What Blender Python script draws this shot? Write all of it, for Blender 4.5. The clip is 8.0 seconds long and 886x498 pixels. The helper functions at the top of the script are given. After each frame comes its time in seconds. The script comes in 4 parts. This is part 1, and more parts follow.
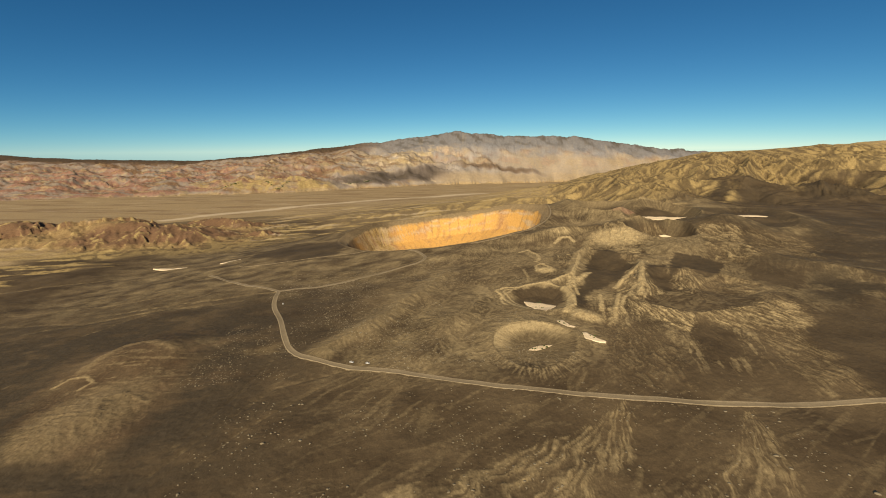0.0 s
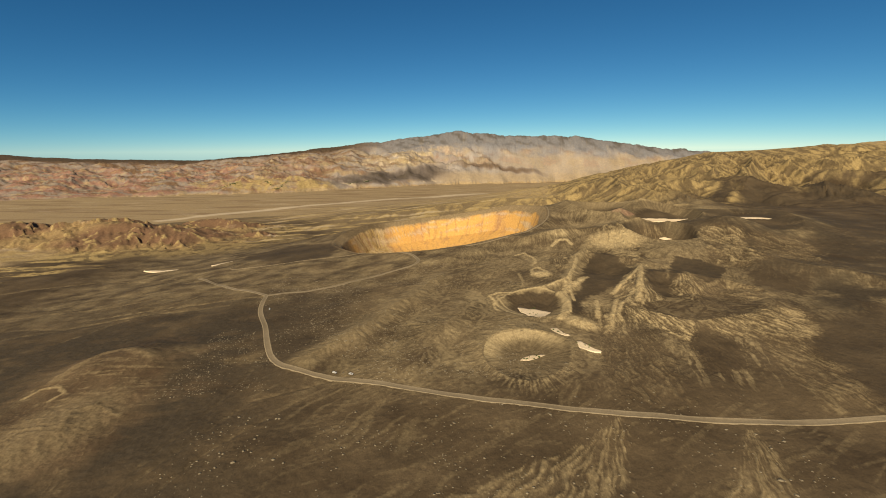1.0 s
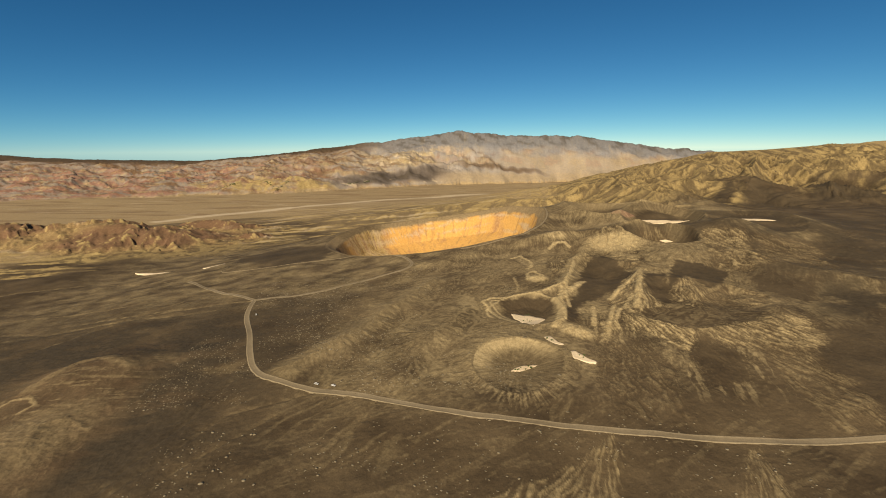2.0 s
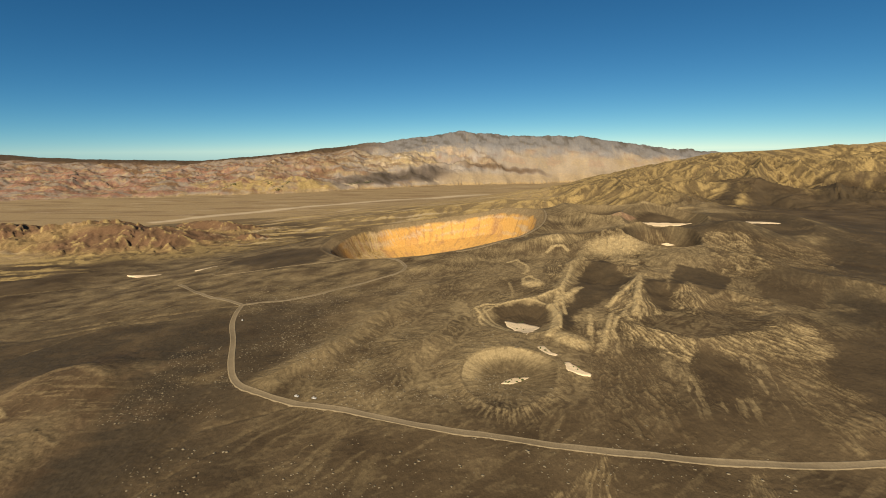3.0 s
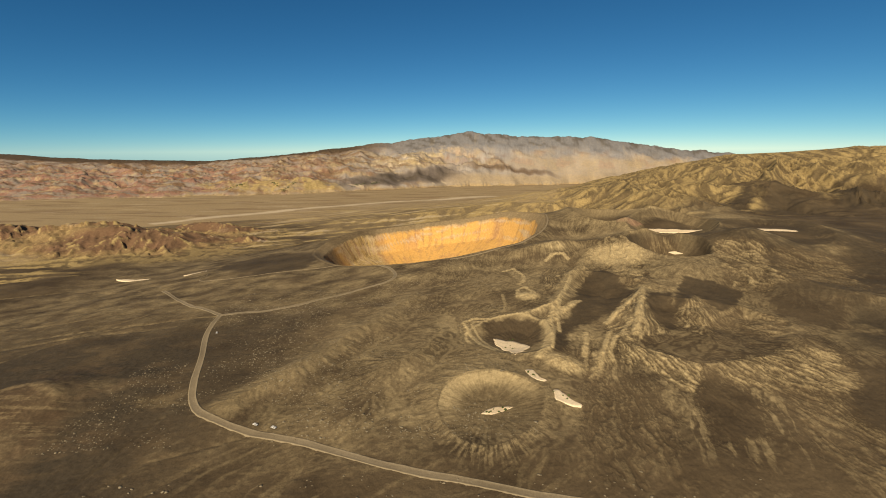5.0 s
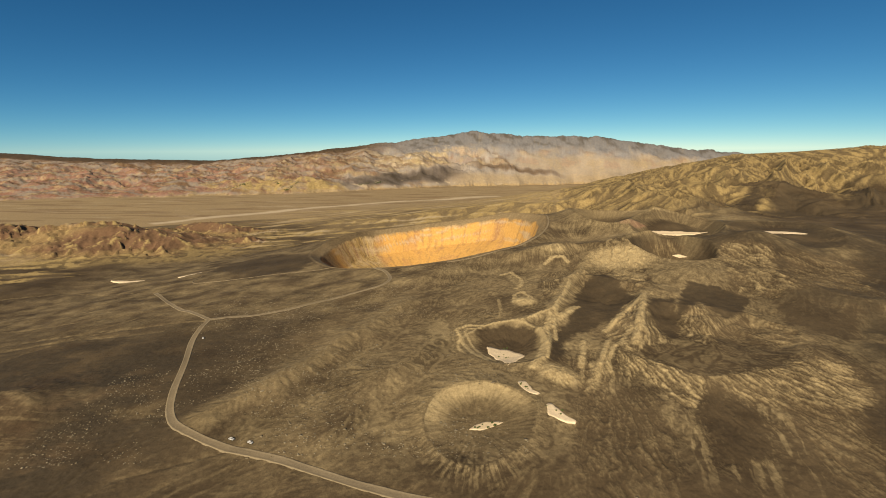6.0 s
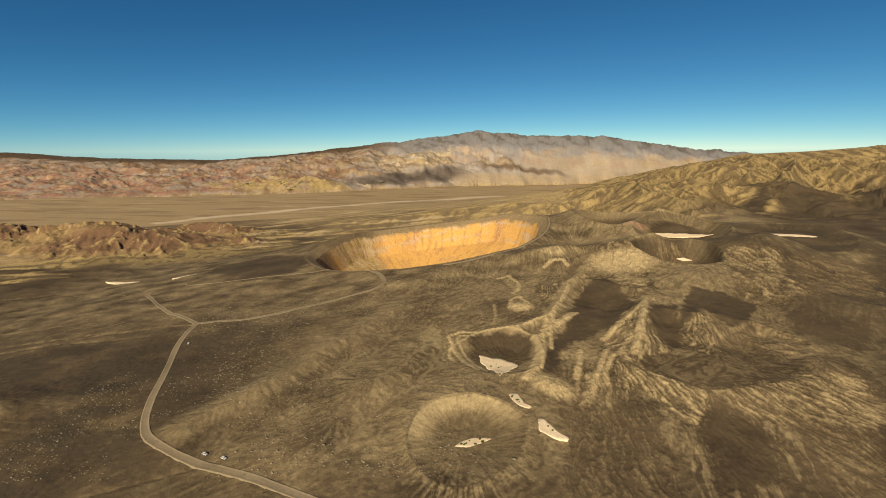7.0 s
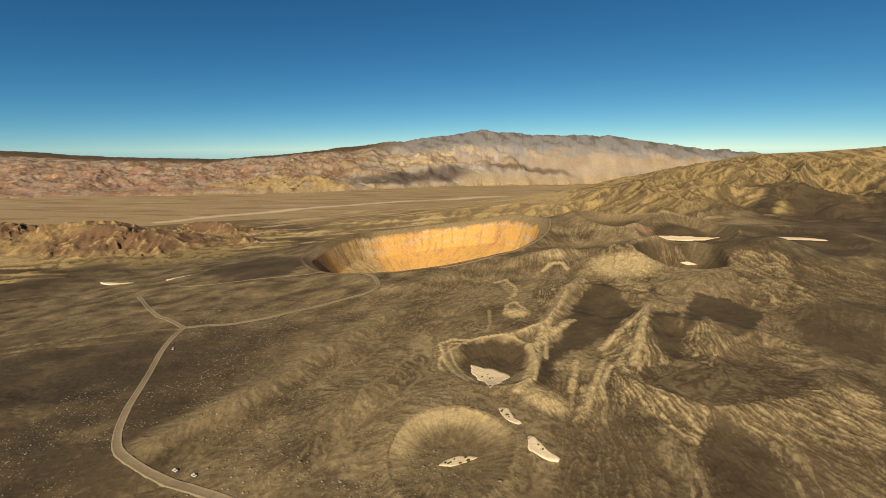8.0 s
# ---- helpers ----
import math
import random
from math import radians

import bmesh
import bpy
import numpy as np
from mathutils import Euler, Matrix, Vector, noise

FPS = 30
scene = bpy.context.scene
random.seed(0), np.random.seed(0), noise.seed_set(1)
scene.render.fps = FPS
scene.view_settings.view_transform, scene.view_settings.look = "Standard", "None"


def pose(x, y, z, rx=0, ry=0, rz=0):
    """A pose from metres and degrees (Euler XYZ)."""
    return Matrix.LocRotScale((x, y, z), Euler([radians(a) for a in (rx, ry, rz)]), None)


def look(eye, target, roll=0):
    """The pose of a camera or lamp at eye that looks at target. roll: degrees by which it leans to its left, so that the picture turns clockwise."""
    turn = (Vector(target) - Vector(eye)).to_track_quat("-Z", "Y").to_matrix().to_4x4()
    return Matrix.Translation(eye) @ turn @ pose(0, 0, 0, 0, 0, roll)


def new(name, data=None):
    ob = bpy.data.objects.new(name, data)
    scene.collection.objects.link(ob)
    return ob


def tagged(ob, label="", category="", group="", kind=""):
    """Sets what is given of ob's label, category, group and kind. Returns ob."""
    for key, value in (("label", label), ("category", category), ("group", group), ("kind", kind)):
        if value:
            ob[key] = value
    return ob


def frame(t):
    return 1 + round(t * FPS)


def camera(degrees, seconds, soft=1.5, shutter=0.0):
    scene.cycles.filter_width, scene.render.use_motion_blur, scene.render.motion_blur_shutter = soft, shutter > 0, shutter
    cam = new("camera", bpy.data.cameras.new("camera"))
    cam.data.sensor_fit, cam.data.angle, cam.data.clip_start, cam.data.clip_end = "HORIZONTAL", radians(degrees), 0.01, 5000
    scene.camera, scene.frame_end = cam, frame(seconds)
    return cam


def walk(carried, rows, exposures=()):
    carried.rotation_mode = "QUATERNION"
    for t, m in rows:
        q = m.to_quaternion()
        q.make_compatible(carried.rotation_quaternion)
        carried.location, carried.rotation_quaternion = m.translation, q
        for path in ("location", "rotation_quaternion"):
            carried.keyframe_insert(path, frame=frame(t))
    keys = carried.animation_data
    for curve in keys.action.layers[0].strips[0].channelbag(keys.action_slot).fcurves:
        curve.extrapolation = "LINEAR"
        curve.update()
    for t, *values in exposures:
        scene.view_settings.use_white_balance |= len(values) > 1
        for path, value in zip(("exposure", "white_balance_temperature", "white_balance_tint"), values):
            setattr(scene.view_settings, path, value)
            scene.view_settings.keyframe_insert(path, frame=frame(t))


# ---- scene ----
cam = camera(89.0, 8.0, soft=1.0)
METRES, EYE, TILT, LEAN, TURN = 200.0, 210.0, -11.0, 0.0, 0.0
ROWS = [
    (0.0, 0.0, 0.0, 0.0, -0.01, -1.36, 0.47),
    (0.5, 0.035, 0.0518, 0.0119, 0.1, -1.38, 0.43),
    (1.0, 0.0701, 0.1039, 0.0236, 0.23, -1.39, 0.39),
    (1.5, 0.1056, 0.154, 0.0352, 0.39, -1.4, 0.4),
    (3.0, 0.2127, 0.3069, 0.0703, 0.97, -1.38, 0.25),
    (3.5, 0.2478, 0.3569, 0.0832, 1.26, -1.34, 0.13),
    (4.0, 0.2824, 0.4075, 0.0946, 1.59, -1.31, 0.05),
    (4.5, 0.3166, 0.458, 0.1083, 1.93, -1.3, -0.03),
    (6.0, 0.4183, 0.6095, 0.1445, 2.95, -1.39, -0.25),
    (6.5, 0.453, 0.6604, 0.1538, 3.31, -1.4, -0.32),
    (7.0, 0.4867, 0.7111, 0.1637, 3.67, -1.43, -0.41),
    (7.5, 0.52, 0.7616, 0.1752, 4.04, -1.46, -0.53),
    (8.0, 0.553, 0.8118, 0.1866, 4.38, -1.52, -0.64),
]
walk(cam, [(t, pose(0, 0, EYE, TILT, LEAN, TURN) @ pose(METRES * x, METRES * y, METRES * z, 90 + pitch, roll, yaw)) for t, x, y, z, yaw, pitch, roll in ROWS])

# ---- daylight ----
SUN_AZIMUTH, SUN_HEIGHT = 197.0, 31.0          # degrees clockwise from +y, and above the horizon
sun_to = Vector((math.sin(radians(SUN_AZIMUTH)) * math.cos(radians(SUN_HEIGHT)),
                 math.cos(radians(SUN_AZIMUTH)) * math.cos(radians(SUN_HEIGHT)), math.sin(radians(SUN_HEIGHT))))
world = bpy.data.worlds.new("desert_sky")
scene.world = world
world.use_nodes = True
sky = world.node_tree.nodes.new("ShaderNodeTexSky")
sky.sky_type, sky.sun_disc = "NISHITA", False
sky.sun_elevation, sky.sun_rotation = radians(SUN_HEIGHT), radians(SUN_AZIMUTH)
sky.altitude, sky.air_density, sky.dust_density, sky.ozone_density = 6500, 1.0, 0.6, 1.7
# clear dry desert air: deep blue overhead, pale towards the horizon
depth, tone = world.node_tree.nodes.new("ShaderNodeVectorMath"), world.node_tree.nodes.new("ShaderNodeVectorMath")
depth.operation, tone.operation = "MULTIPLY_ADD", "MULTIPLY"
depth.inputs[1].default_value, depth.inputs[2].default_value = (0.074, 0.017, -0.018), (0.16, 0.67, 0.90)
world.node_tree.links.new(sky.outputs[0], depth.inputs[0])
world.node_tree.links.new(sky.outputs[0], tone.inputs[0])
world.node_tree.links.new(depth.outputs[0], tone.inputs[1])
world.node_tree.links.new(tone.outputs[0], world.node_tree.nodes["Background"].inputs[0])
world.node_tree.nodes["Background"].inputs[1].default_value = 0.066
sun = new("sun", bpy.data.lights.new("sun", "SUN"))
sun.data.energy, sun.data.angle, sun.data.color = 4.8, radians(0.53), (1.0, 0.84, 0.60)
sun.matrix_world = look((0, 0, 900), Vector((0, 0, 900)) - sun_to)
scene.view_settings.exposure = 0.48


# ---- materials ----
def material(name, rough=0.9):
    m = bpy.data.materials.new(name)
    m.use_nodes = True
    b = m.node_tree.nodes["Principled BSDF"]
    b.inputs["Roughness"].default_value = rough
    b.inputs["Specular IOR Level"].default_value = 0.15
    return m, m.node_tree, b


def node(tree, kind, **values):
    n = tree.nodes.new(kind)
    for key, value in values.items():
        n.inputs[key.replace("_", " ")].default_value = value
    return n


def noise_node(tree, size, detail=6.0, rough=0.6, stretch=(1, 1, 1)):
    """World-space noise of that size in metres."""
    geo = tree.nodes.new("ShaderNodeNewGeometry")
    scale = tree.nodes.new("ShaderNodeVectorMath")
    scale.operation = "MULTIPLY"
    scale.inputs[1].default_value = [s / size for s in stretch]
    tree.links.new(geo.outputs["Position"], scale.inputs[0])
    n = node(tree, "ShaderNodeTexNoise", Scale=1.0, Detail=detail, Roughness=rough)
    tree.links.new(scale.outputs[0], n.inputs["Vector"])
    return n.outputs["Fac"]


def ramp(tree, fac, low, high, a=0.0, b=1.0):
    n = tree.nodes.new("ShaderNodeMapRange")
    for i, v in enumerate((low, high, a, b)):
        n.inputs[i + 1].default_value = v
    tree.links.new(fac, n.inputs[0])
    return n.outputs[0]


def arith(tree, op, a, b):
    n = tree.nodes.new("ShaderNodeMath")
    n.operation = op
    for i, v in enumerate((a, b)):
        if isinstance(v, (int, float)):
            n.inputs[i].default_value = v
        else:
            tree.links.new(v, n.inputs[i])
    return n.outputs[0]


def mix(tree, fac, a, b):
    n = tree.nodes.new("ShaderNodeMix")
    n.data_type = "RGBA"
    for i, v in ((0, fac), (6, a), (7, b)):
        if isinstance(v, (int, float)):
            n.inputs[i].default_value = v
        elif isinstance(v, tuple):
            n.inputs[i].default_value = (*v, 1)
        else:
            tree.links.new(v, n.inputs[i])
    return n.outputs[2]


def soil(name, layers, first, bump=0.6, size=1.0):
    """Bare ground: a first colour pair, and further pairs laid over it where the mesh's mineral weights say so."""
    m, tree, b = material(name, 0.95)
    grain, blotch = noise_node(tree, 5.0 * size, 8, 0.7), noise_node(tree, 60.0 * size, 5)
    colour = mix(tree, ramp(tree, blotch, 0.35, 0.65), *first)
    for weight, low, high in layers:
        at = tree.nodes.new("ShaderNodeAttribute")
        at.attribute_name = weight
        edge = arith(tree, "ADD", at.outputs["Fac"], ramp(tree, grain, 0.3, 0.7, -0.07, 0.07))
        edge = ramp(tree, edge, 0.08, 0.86)
        edge = arith(tree, "MULTIPLY", edge, ramp(tree, at.outputs["Fac"], 0.0, 0.12))
        colour = mix(tree, edge, colour, mix(tree, ramp(tree, grain, 0.35, 0.65), low, high))
    speck = ramp(tree, noise_node(tree, 1.6 * size, 4, 0.7), 0.3, 0.7, 0.84, 1.16)
    n = tree.nodes.new("ShaderNodeVectorMath")
    n.operation = "SCALE"
    tree.links.new(colour, n.inputs[0])
    tree.links.new(speck, n.inputs["Scale"])
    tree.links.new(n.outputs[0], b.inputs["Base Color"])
    bm = node(tree, "ShaderNodeBump", Strength=bump, Distance=1.5 * size)
    tree.links.new(grain, bm.inputs["Height"])
    tree.links.new(bm.outputs[0], b.inputs["Normal"])
    return m


MINERALS = [("valley", (0.25, 0.180, 0.092), (0.36, 0.266, 0.145)), ("brown", (0.115, 0.066, 0.036), (0.18, 0.108, 0.058)),
            ("rust", (0.20, 0.095, 0.062), (0.30, 0.165, 0.110)), ("slate", (0.15, 0.145, 0.148), (0.22, 0.212, 0.212)), ("tuff", (0.325, 0.245, 0.125), (0.425, 0.325, 0.171)),
            ("ochre", (0.27, 0.190, 0.076), (0.43, 0.315, 0.135)), ("orange", (0.47, 0.262, 0.072), (0.57, 0.338, 0.105)),
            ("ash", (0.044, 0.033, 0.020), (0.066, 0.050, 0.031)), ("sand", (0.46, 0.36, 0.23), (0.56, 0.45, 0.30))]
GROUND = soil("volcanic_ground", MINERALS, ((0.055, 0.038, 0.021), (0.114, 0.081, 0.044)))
# far rock, its base made paler: distance haze is put into the colour
HAZY_FAR = soil("hazy_distant_rock", MINERALS, ((0.225, 0.192, 0.160), (0.33, 0.285, 0.24)), 0.45, 4.0)
ROAD = soil("dirt_road", [("berm", (0.225, 0.175, 0.105), (0.29, 0.232, 0.145))], ((0.175, 0.135, 0.082), (0.235, 0.184, 0.115)), 0.2)
CLAY = soil("dry_clay", [], ((0.60, 0.47, 0.30), (0.72, 0.58, 0.39)), 0.15)
STRAW = soil("dry_brush", [], ((0.17, 0.135, 0.085), (0.26, 0.215, 0.14)), 0.2)
GREEN = soil("green_brush", [], ((0.05, 0.065, 0.02), (0.08, 0.10, 0.03)), 0.2)


# ---- the lie of the land ----
def smooth(a, b, v):
    t = np.clip((v - a) / (b - a), 0, 1)
    return t * t * (3 - 2 * t)


TURN_COS, TURN_SIN = np.cos(np.arange(65536) * (2 * np.pi / 65536)), np.sin(np.arange(65536) * (2 * np.pi / 65536))


def grid_noise(x, y, seed=0):
    """Gradient noise from -1 to 1, one unit to a cell."""
    xi, yi = np.floor(x), np.floor(y)
    xf, yf = x - xi, y - yi
    xi, yi = xi.astype(np.int64), yi.astype(np.int64)

    def corner(dx, dy):
        h = ((xi + dx) * 374761393 + (yi + dy) * 668265263 + seed * 974634777) & 0xFFFFFFFF
        h = ((h ^ (h >> 13)) * 1274126177) & 0xFFFFFFFF
        h &= 0xFFFF
        return TURN_COS[h] * (xf - dx) + TURN_SIN[h] * (yf - dy)

    u, v = xf * xf * xf * (xf * (xf * 6 - 15) + 10), yf * yf * yf * (yf * (yf * 6 - 15) + 10)
    low = corner(0, 0) * (1 - u) + corner(1, 0) * u
    high = corner(0, 1) * (1 - u) + corner(1, 1) * u
    return 1.5 * (low * (1 - v) + high * v)


def fbm(x, y, octaves=4, seed=0, gain=0.5):
    total, amp = 0, 1
    for i in range(octaves):
        total = total + amp * grid_noise(x * 2 ** i, y * 2 ** i, seed + i)
        amp *= gain
    return total


def ridged(x, y, octaves=4, seed=0, gain=0.5):
    """Sharp crests at 1, valleys towards 0."""
    total, amp, norm = 0, 1, 0
    for i in range(octaves):
        total = total + amp * (1 - np.abs(grid_noise(x * 2 ** i, y * 2 ** i, seed + i)))
        norm += amp
        amp *= gain
    return total / norm


def gullies(x, y, gx, gy, cell, seed, long=1.0):
    """Rills that run down the slope (gx, gy), one to a cell: -1 in the rill to 1 on the rib, and the turn of the wave across it."""
    steep = np.hypot(gx, gy) + 1e-6
    k = smooth(0.0, 0.12, steep) / steep
    ax, ay = gy * k, -gx * k
    px, py = x / (cell * long), y / (cell * long)
    ix, iy = np.floor(px), np.floor(py)
    wave, turn, total = 0, 0, 0
    for i in (-1, 0, 1):
        for j in (-1, 0, 1):
            h = ((ix + i).astype(np.int64) * 374761393 + (iy + j).astype(np.int64) * 668265263 + seed * 974634777) & 0xFFFFFFFF
            h = ((h ^ (h >> 13)) * 1274126177) & 0xFFFFFFFF
            dx, dy = px - ix - i - (h & 0xFFFF) / 65536, py - iy - j - ((h >> 16) & 0xFFFF) / 65536
            w = np.exp(-2.2 * (dx * dx + dy * dy))
            phase = 2 * np.pi * long * (dx * ax + dy * ay)
            wave, turn, total = wave + w * np.cos(phase), turn + w * np.sin(phase), total + w
    return wave / total, -turn / total * ax, -turn / total * ay


def along(x, y, pts):
    """Distance from a broken line, and how far along it, from 0 to 1."""
    best, where = np.full_like(x, 1e9), np.zeros_like(x)
    spans = len(pts) - 1
    for i in range(spans):
        (ax, ay), (bx, by) = pts[i], pts[i + 1]
        ux, uy = bx - ax, by - ay
        t = np.clip(((x - ax) * ux + (y - ay) * uy) / (ux * ux + uy * uy), 0, 1)
        d = np.hypot(x - ax - t * ux, y - ay - t * uy)
        closer = d < best
        best, where = np.where(closer, d, best), np.where(closer, (i + t) / spans, where)
    return best, where


def inside(x, y, pts):
    """Distance inside (+) or outside (-) a closed outline."""
    ring = list(pts) + [pts[0]]
    d, _ = along(x, y, ring)
    odd = np.zeros(x.shape, bool)
    for (ax, ay), (bx, by) in zip(ring[:-1], ring[1:]):
        odd ^= ((ay > y) != (by > y)) & (x < (bx - ax) * (y - ay) / (by - ay + 1e-9) + ax)
    return np.where(odd, d, -d)


BEDS = []


def bed(mineral, strength, soft, pts, flow=None, pitch=5.0, relief=0.5):
    """A bed of one mineral with a ragged outline. Flow is the point from which its runnels fan out; pitch, how far they stand apart."""
    BEDS.append((mineral, strength, soft, pts, flow, pitch, relief))


def lay_beds(x, y, z, out):
    for n, (mineral, strength, soft, pts, flow, pitch, relief) in enumerate(BEDS):
        bx, by, more = [p[0] for p in pts], [p[1] for p in pts], 3 * soft + 6
        sel = (x > min(bx) - more) & (x < max(bx) + more) & (y > min(by) - more) & (y < max(by) + more)
        if not sel.any():
            continue
        px, py = x[sel], y[sel]
        d = inside(px, py, pts) + 0.9 * soft * fbm(px / (2.5 * soft), py / (2.5 * soft), 4, 900 + n, 0.6)
        cover = smooth(-soft, soft, d)
        vein = np.ones_like(px)
        if flow:
            r = np.hypot(px - flow[0], py - flow[1])
            reach = math.hypot(sum(bx) / len(bx) - flow[0], sum(by) / len(by) - flow[1])
            u = np.arctan2(px - flow[0], flow[1] - py) * reach / (0.78 * pitch) + 1.3 * fbm(px / 30, py / 30, 3, 960 + n)
            wave = fbm(u, r / (5 * pitch), 4, 930 + n, 0.58)
            z[sel] += 1.25 * relief * cover * wave
            vein = 0.34 + 0.78 * smooth(-0.2, 0.42, wave)
        cloud = 0.85 + 0.3 * fbm(px / 14, py / 14, 3, 990 + n)
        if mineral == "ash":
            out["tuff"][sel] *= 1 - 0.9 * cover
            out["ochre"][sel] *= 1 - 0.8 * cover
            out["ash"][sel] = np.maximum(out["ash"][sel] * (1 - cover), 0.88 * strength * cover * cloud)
        else:
            out["ash"][sel] *= 1 - cover
            out[mineral][sel] = np.maximum(out[mineral][sel] * (1 - cover), 0.9 * strength * cover * vein * cloud)


# middle x, y, radius, floor depth, rim height, outer width, side of the high rim (degrees), how uneven, floor share, pale inside
CRATERS = {
    "main": (-12, 1075, 245, 140, 13, 90, 20, 0.7, 0.25, 0),
    "little": (410, 848, 66, 28, 14, 45, 130, 0.55, 0.14, 0.10),
    "ridge_bowl": (385, 1090, 90, 14, 18, 60, 110, 0.5, 0.35, 0.45),
    "clay_bowl": (472, 980, 84, 9, 6, 50, 60, 0.4, 0.72, 0.3),
    "rear_bowl": (630, 918, 84, 4, 4, 60, 60, 0.6, 0.6, 0.15),
    "split_bowl": (330, 563, 74, 7, 2.0, 40, 60, 0.95, 0.30, 0.18),
    "dark_bowl": (250, 668, 72, 8, 4, 30, 55, 0.9, 0.1, 0),
    "horseshoe": (124, 560, 46, 5.0, 2, 16, 20, 0.9, 0.45, 0.4),
    "ring": (94, 436, 46, 4.0, 2.6, 22, 90, 0.7, 0.25, 0.62),
}
# middle x, y, radii, turn, height, pale
MOUNDS = ((534, 846, 70, 60, 0, 30, 0.0), (334, 592, 24, 34, -8, 9, 0.0), (385, 735, 85, 60, 0, 9, 0.0), (318, 812, 42, 34, -30, 6, 0.9),
          (-335, 470, 75, 50, 20, 13, 0.12), (-318, 350, 40, 60, -20, 8, 0.35), (20, 520, 70, 26, 62, 4, 0.32),
          (157, 668, 13, 13, 0, 3, 1.0), (227, 858, 20, 12, 0, 4, 0.7), (165, 495, 18, 12, -40, 4, 0.9),
          (430, 1060, 200, 110, 0, 28, 0.1), (660, 930, 150, 120, 0, 24, 0.1))
HILLS = ((-1030, 1440, 330, 150, -4, 66), (-1420, 1470, 200, 130, 0, 42), (-800, 1640, 150, 60, -15, 40), (-585, 1440, 40, 25, 0, 14))
RIDGES = []


def ridge(pts, height, half, pale=0.0):
    """A ridge along a broken line: its height, half its width, and how bare and pale its crest is."""
    RIDGES.append((pts, height, half, pale))


# the split cone, its tents and rims
ridge(((303, 668), (276, 600), (248, 545)), 10, 20)
ridge(((301, 662), (272, 596), (250, 545)), 2.4, 5, 0.85)
ridge(((299, 660), (262, 618), (230, 578)), 2.4, 4, 1.0)
ridge(((228, 532), (250, 505), (284, 484)), 3, 16)
ridge(((296, 486), (330, 484), (372, 498), (408, 528)), 3, 18)
# the crest between the dark bowl and the horseshoe
ridge(((271, 812), (221, 718), (194, 654), (184, 628), (165, 619), (147, 607)), 6, 11, 0.55)
ridge(((225, 724), (200, 660), (188, 632), (166, 620), (147, 608)), 1.6, 3.5, 1.0)
ridge(((216, 645), (195, 619), (178, 600)), 2.5, 5, 0.95)
ridge(((183, 621), (175, 593), (165, 583), (164, 552), (155, 521), (145, 506)), 3.5, 6, 0.85)
ridge(((172, 600), (170, 560), (160, 520)), 1.0, 2.2, 1.0)
ridge(((190, 632), (180, 590), (176, 560)), 1.0, 2.4, 0.9)
# the horseshoe's own lips
ridge(((103, 605), (85, 610), (74, 599), (81, 566), (92, 541), (104, 526)), 1.6, 3.2, 1.0)
ridge(((100, 598), (86, 600), (83, 590), (90, 565), (100, 540), (112, 524)), 0.8, 2.0, 0.75)
ridge(((147, 606), (130, 611), (110, 606)), 1.6, 4, 0.6)
# curled lips of worn-down vents
ridge(((136, 778), (151, 787), (163, 758), (160, 724), (152, 718)), 1.2, 4.0, 0.8)
ridge(((144, 665), (148, 695), (158, 702), (166, 682), (163, 656)), 1.2, 3.4, 0.8)
ridge(((206, 816), (221, 834), (238, 836), (243, 819)), 1.6, 4.0, 0.85)
ridge(((107, 636), (122, 626), (126, 645), (125, 680)), 0.5, 2.4, 0.5)
# spurs in the gully mouth
ridge(((188, 508), (197, 534), (203, 556)), 1.8, 3.6, 0.9)
ridge(((197, 487), (204, 508), (217, 534), (226, 555)), 1.8, 3.4, 0.9)
ridge(((212, 500), (216, 520), (230, 545)), 1.4, 3.0, 0.8)
# swells of the plain
ridge(((2, 680), (-66, 536), (-103, 474), (-131, 448)), 8, 24, 0.38)
ridge(((-378, 437), (-372, 458), (-363, 482), (-340, 487), (-300, 469)), 2.4, 9, 0.3)
ridge(((-392, 410), (-381, 422), (-365, 423), (-351, 412), (-356, 400)), 0.7, 2.2, 0.55)
ridge(((-298, 342), (-313, 377), (-302, 387), (-271, 372)), 1.2, 4.0, 0.36)
ridge(((-25, 770), (40, 790), (90, 815)), 5, 40, 0.1)
# shoulders of the small crater
ridge(((160, 850), (235, 872), (300, 874), (342, 864)), 18, 40, 0.1)
ridge(((295, 850), (330, 832), (360, 800)), 4, 26)
ridge(((450, 760), (520, 640), (610, 560)), 14, 60, 0.15)

# dark beds, most of them cinder
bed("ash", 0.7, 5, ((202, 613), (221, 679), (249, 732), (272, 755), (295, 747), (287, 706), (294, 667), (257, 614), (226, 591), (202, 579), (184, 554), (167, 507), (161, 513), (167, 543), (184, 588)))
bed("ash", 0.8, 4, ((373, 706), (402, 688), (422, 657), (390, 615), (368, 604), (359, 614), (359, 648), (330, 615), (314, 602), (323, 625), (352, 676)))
bed("tuff", 0.22, 6, ((243, 549), (268, 559), (298, 541), (316, 545), (359, 592), (393, 611), (375, 550), (387, 537), (381, 518), (352, 500), (322, 498), (285, 481), (263, 505)))
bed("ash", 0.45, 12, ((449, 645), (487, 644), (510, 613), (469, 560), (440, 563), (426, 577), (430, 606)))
# streaked horseshoe floor; the shadow inside its left wall is coloured in too
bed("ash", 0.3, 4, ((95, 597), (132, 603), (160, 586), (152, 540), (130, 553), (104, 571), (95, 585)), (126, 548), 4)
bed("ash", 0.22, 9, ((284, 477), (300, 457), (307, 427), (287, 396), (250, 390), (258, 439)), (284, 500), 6)
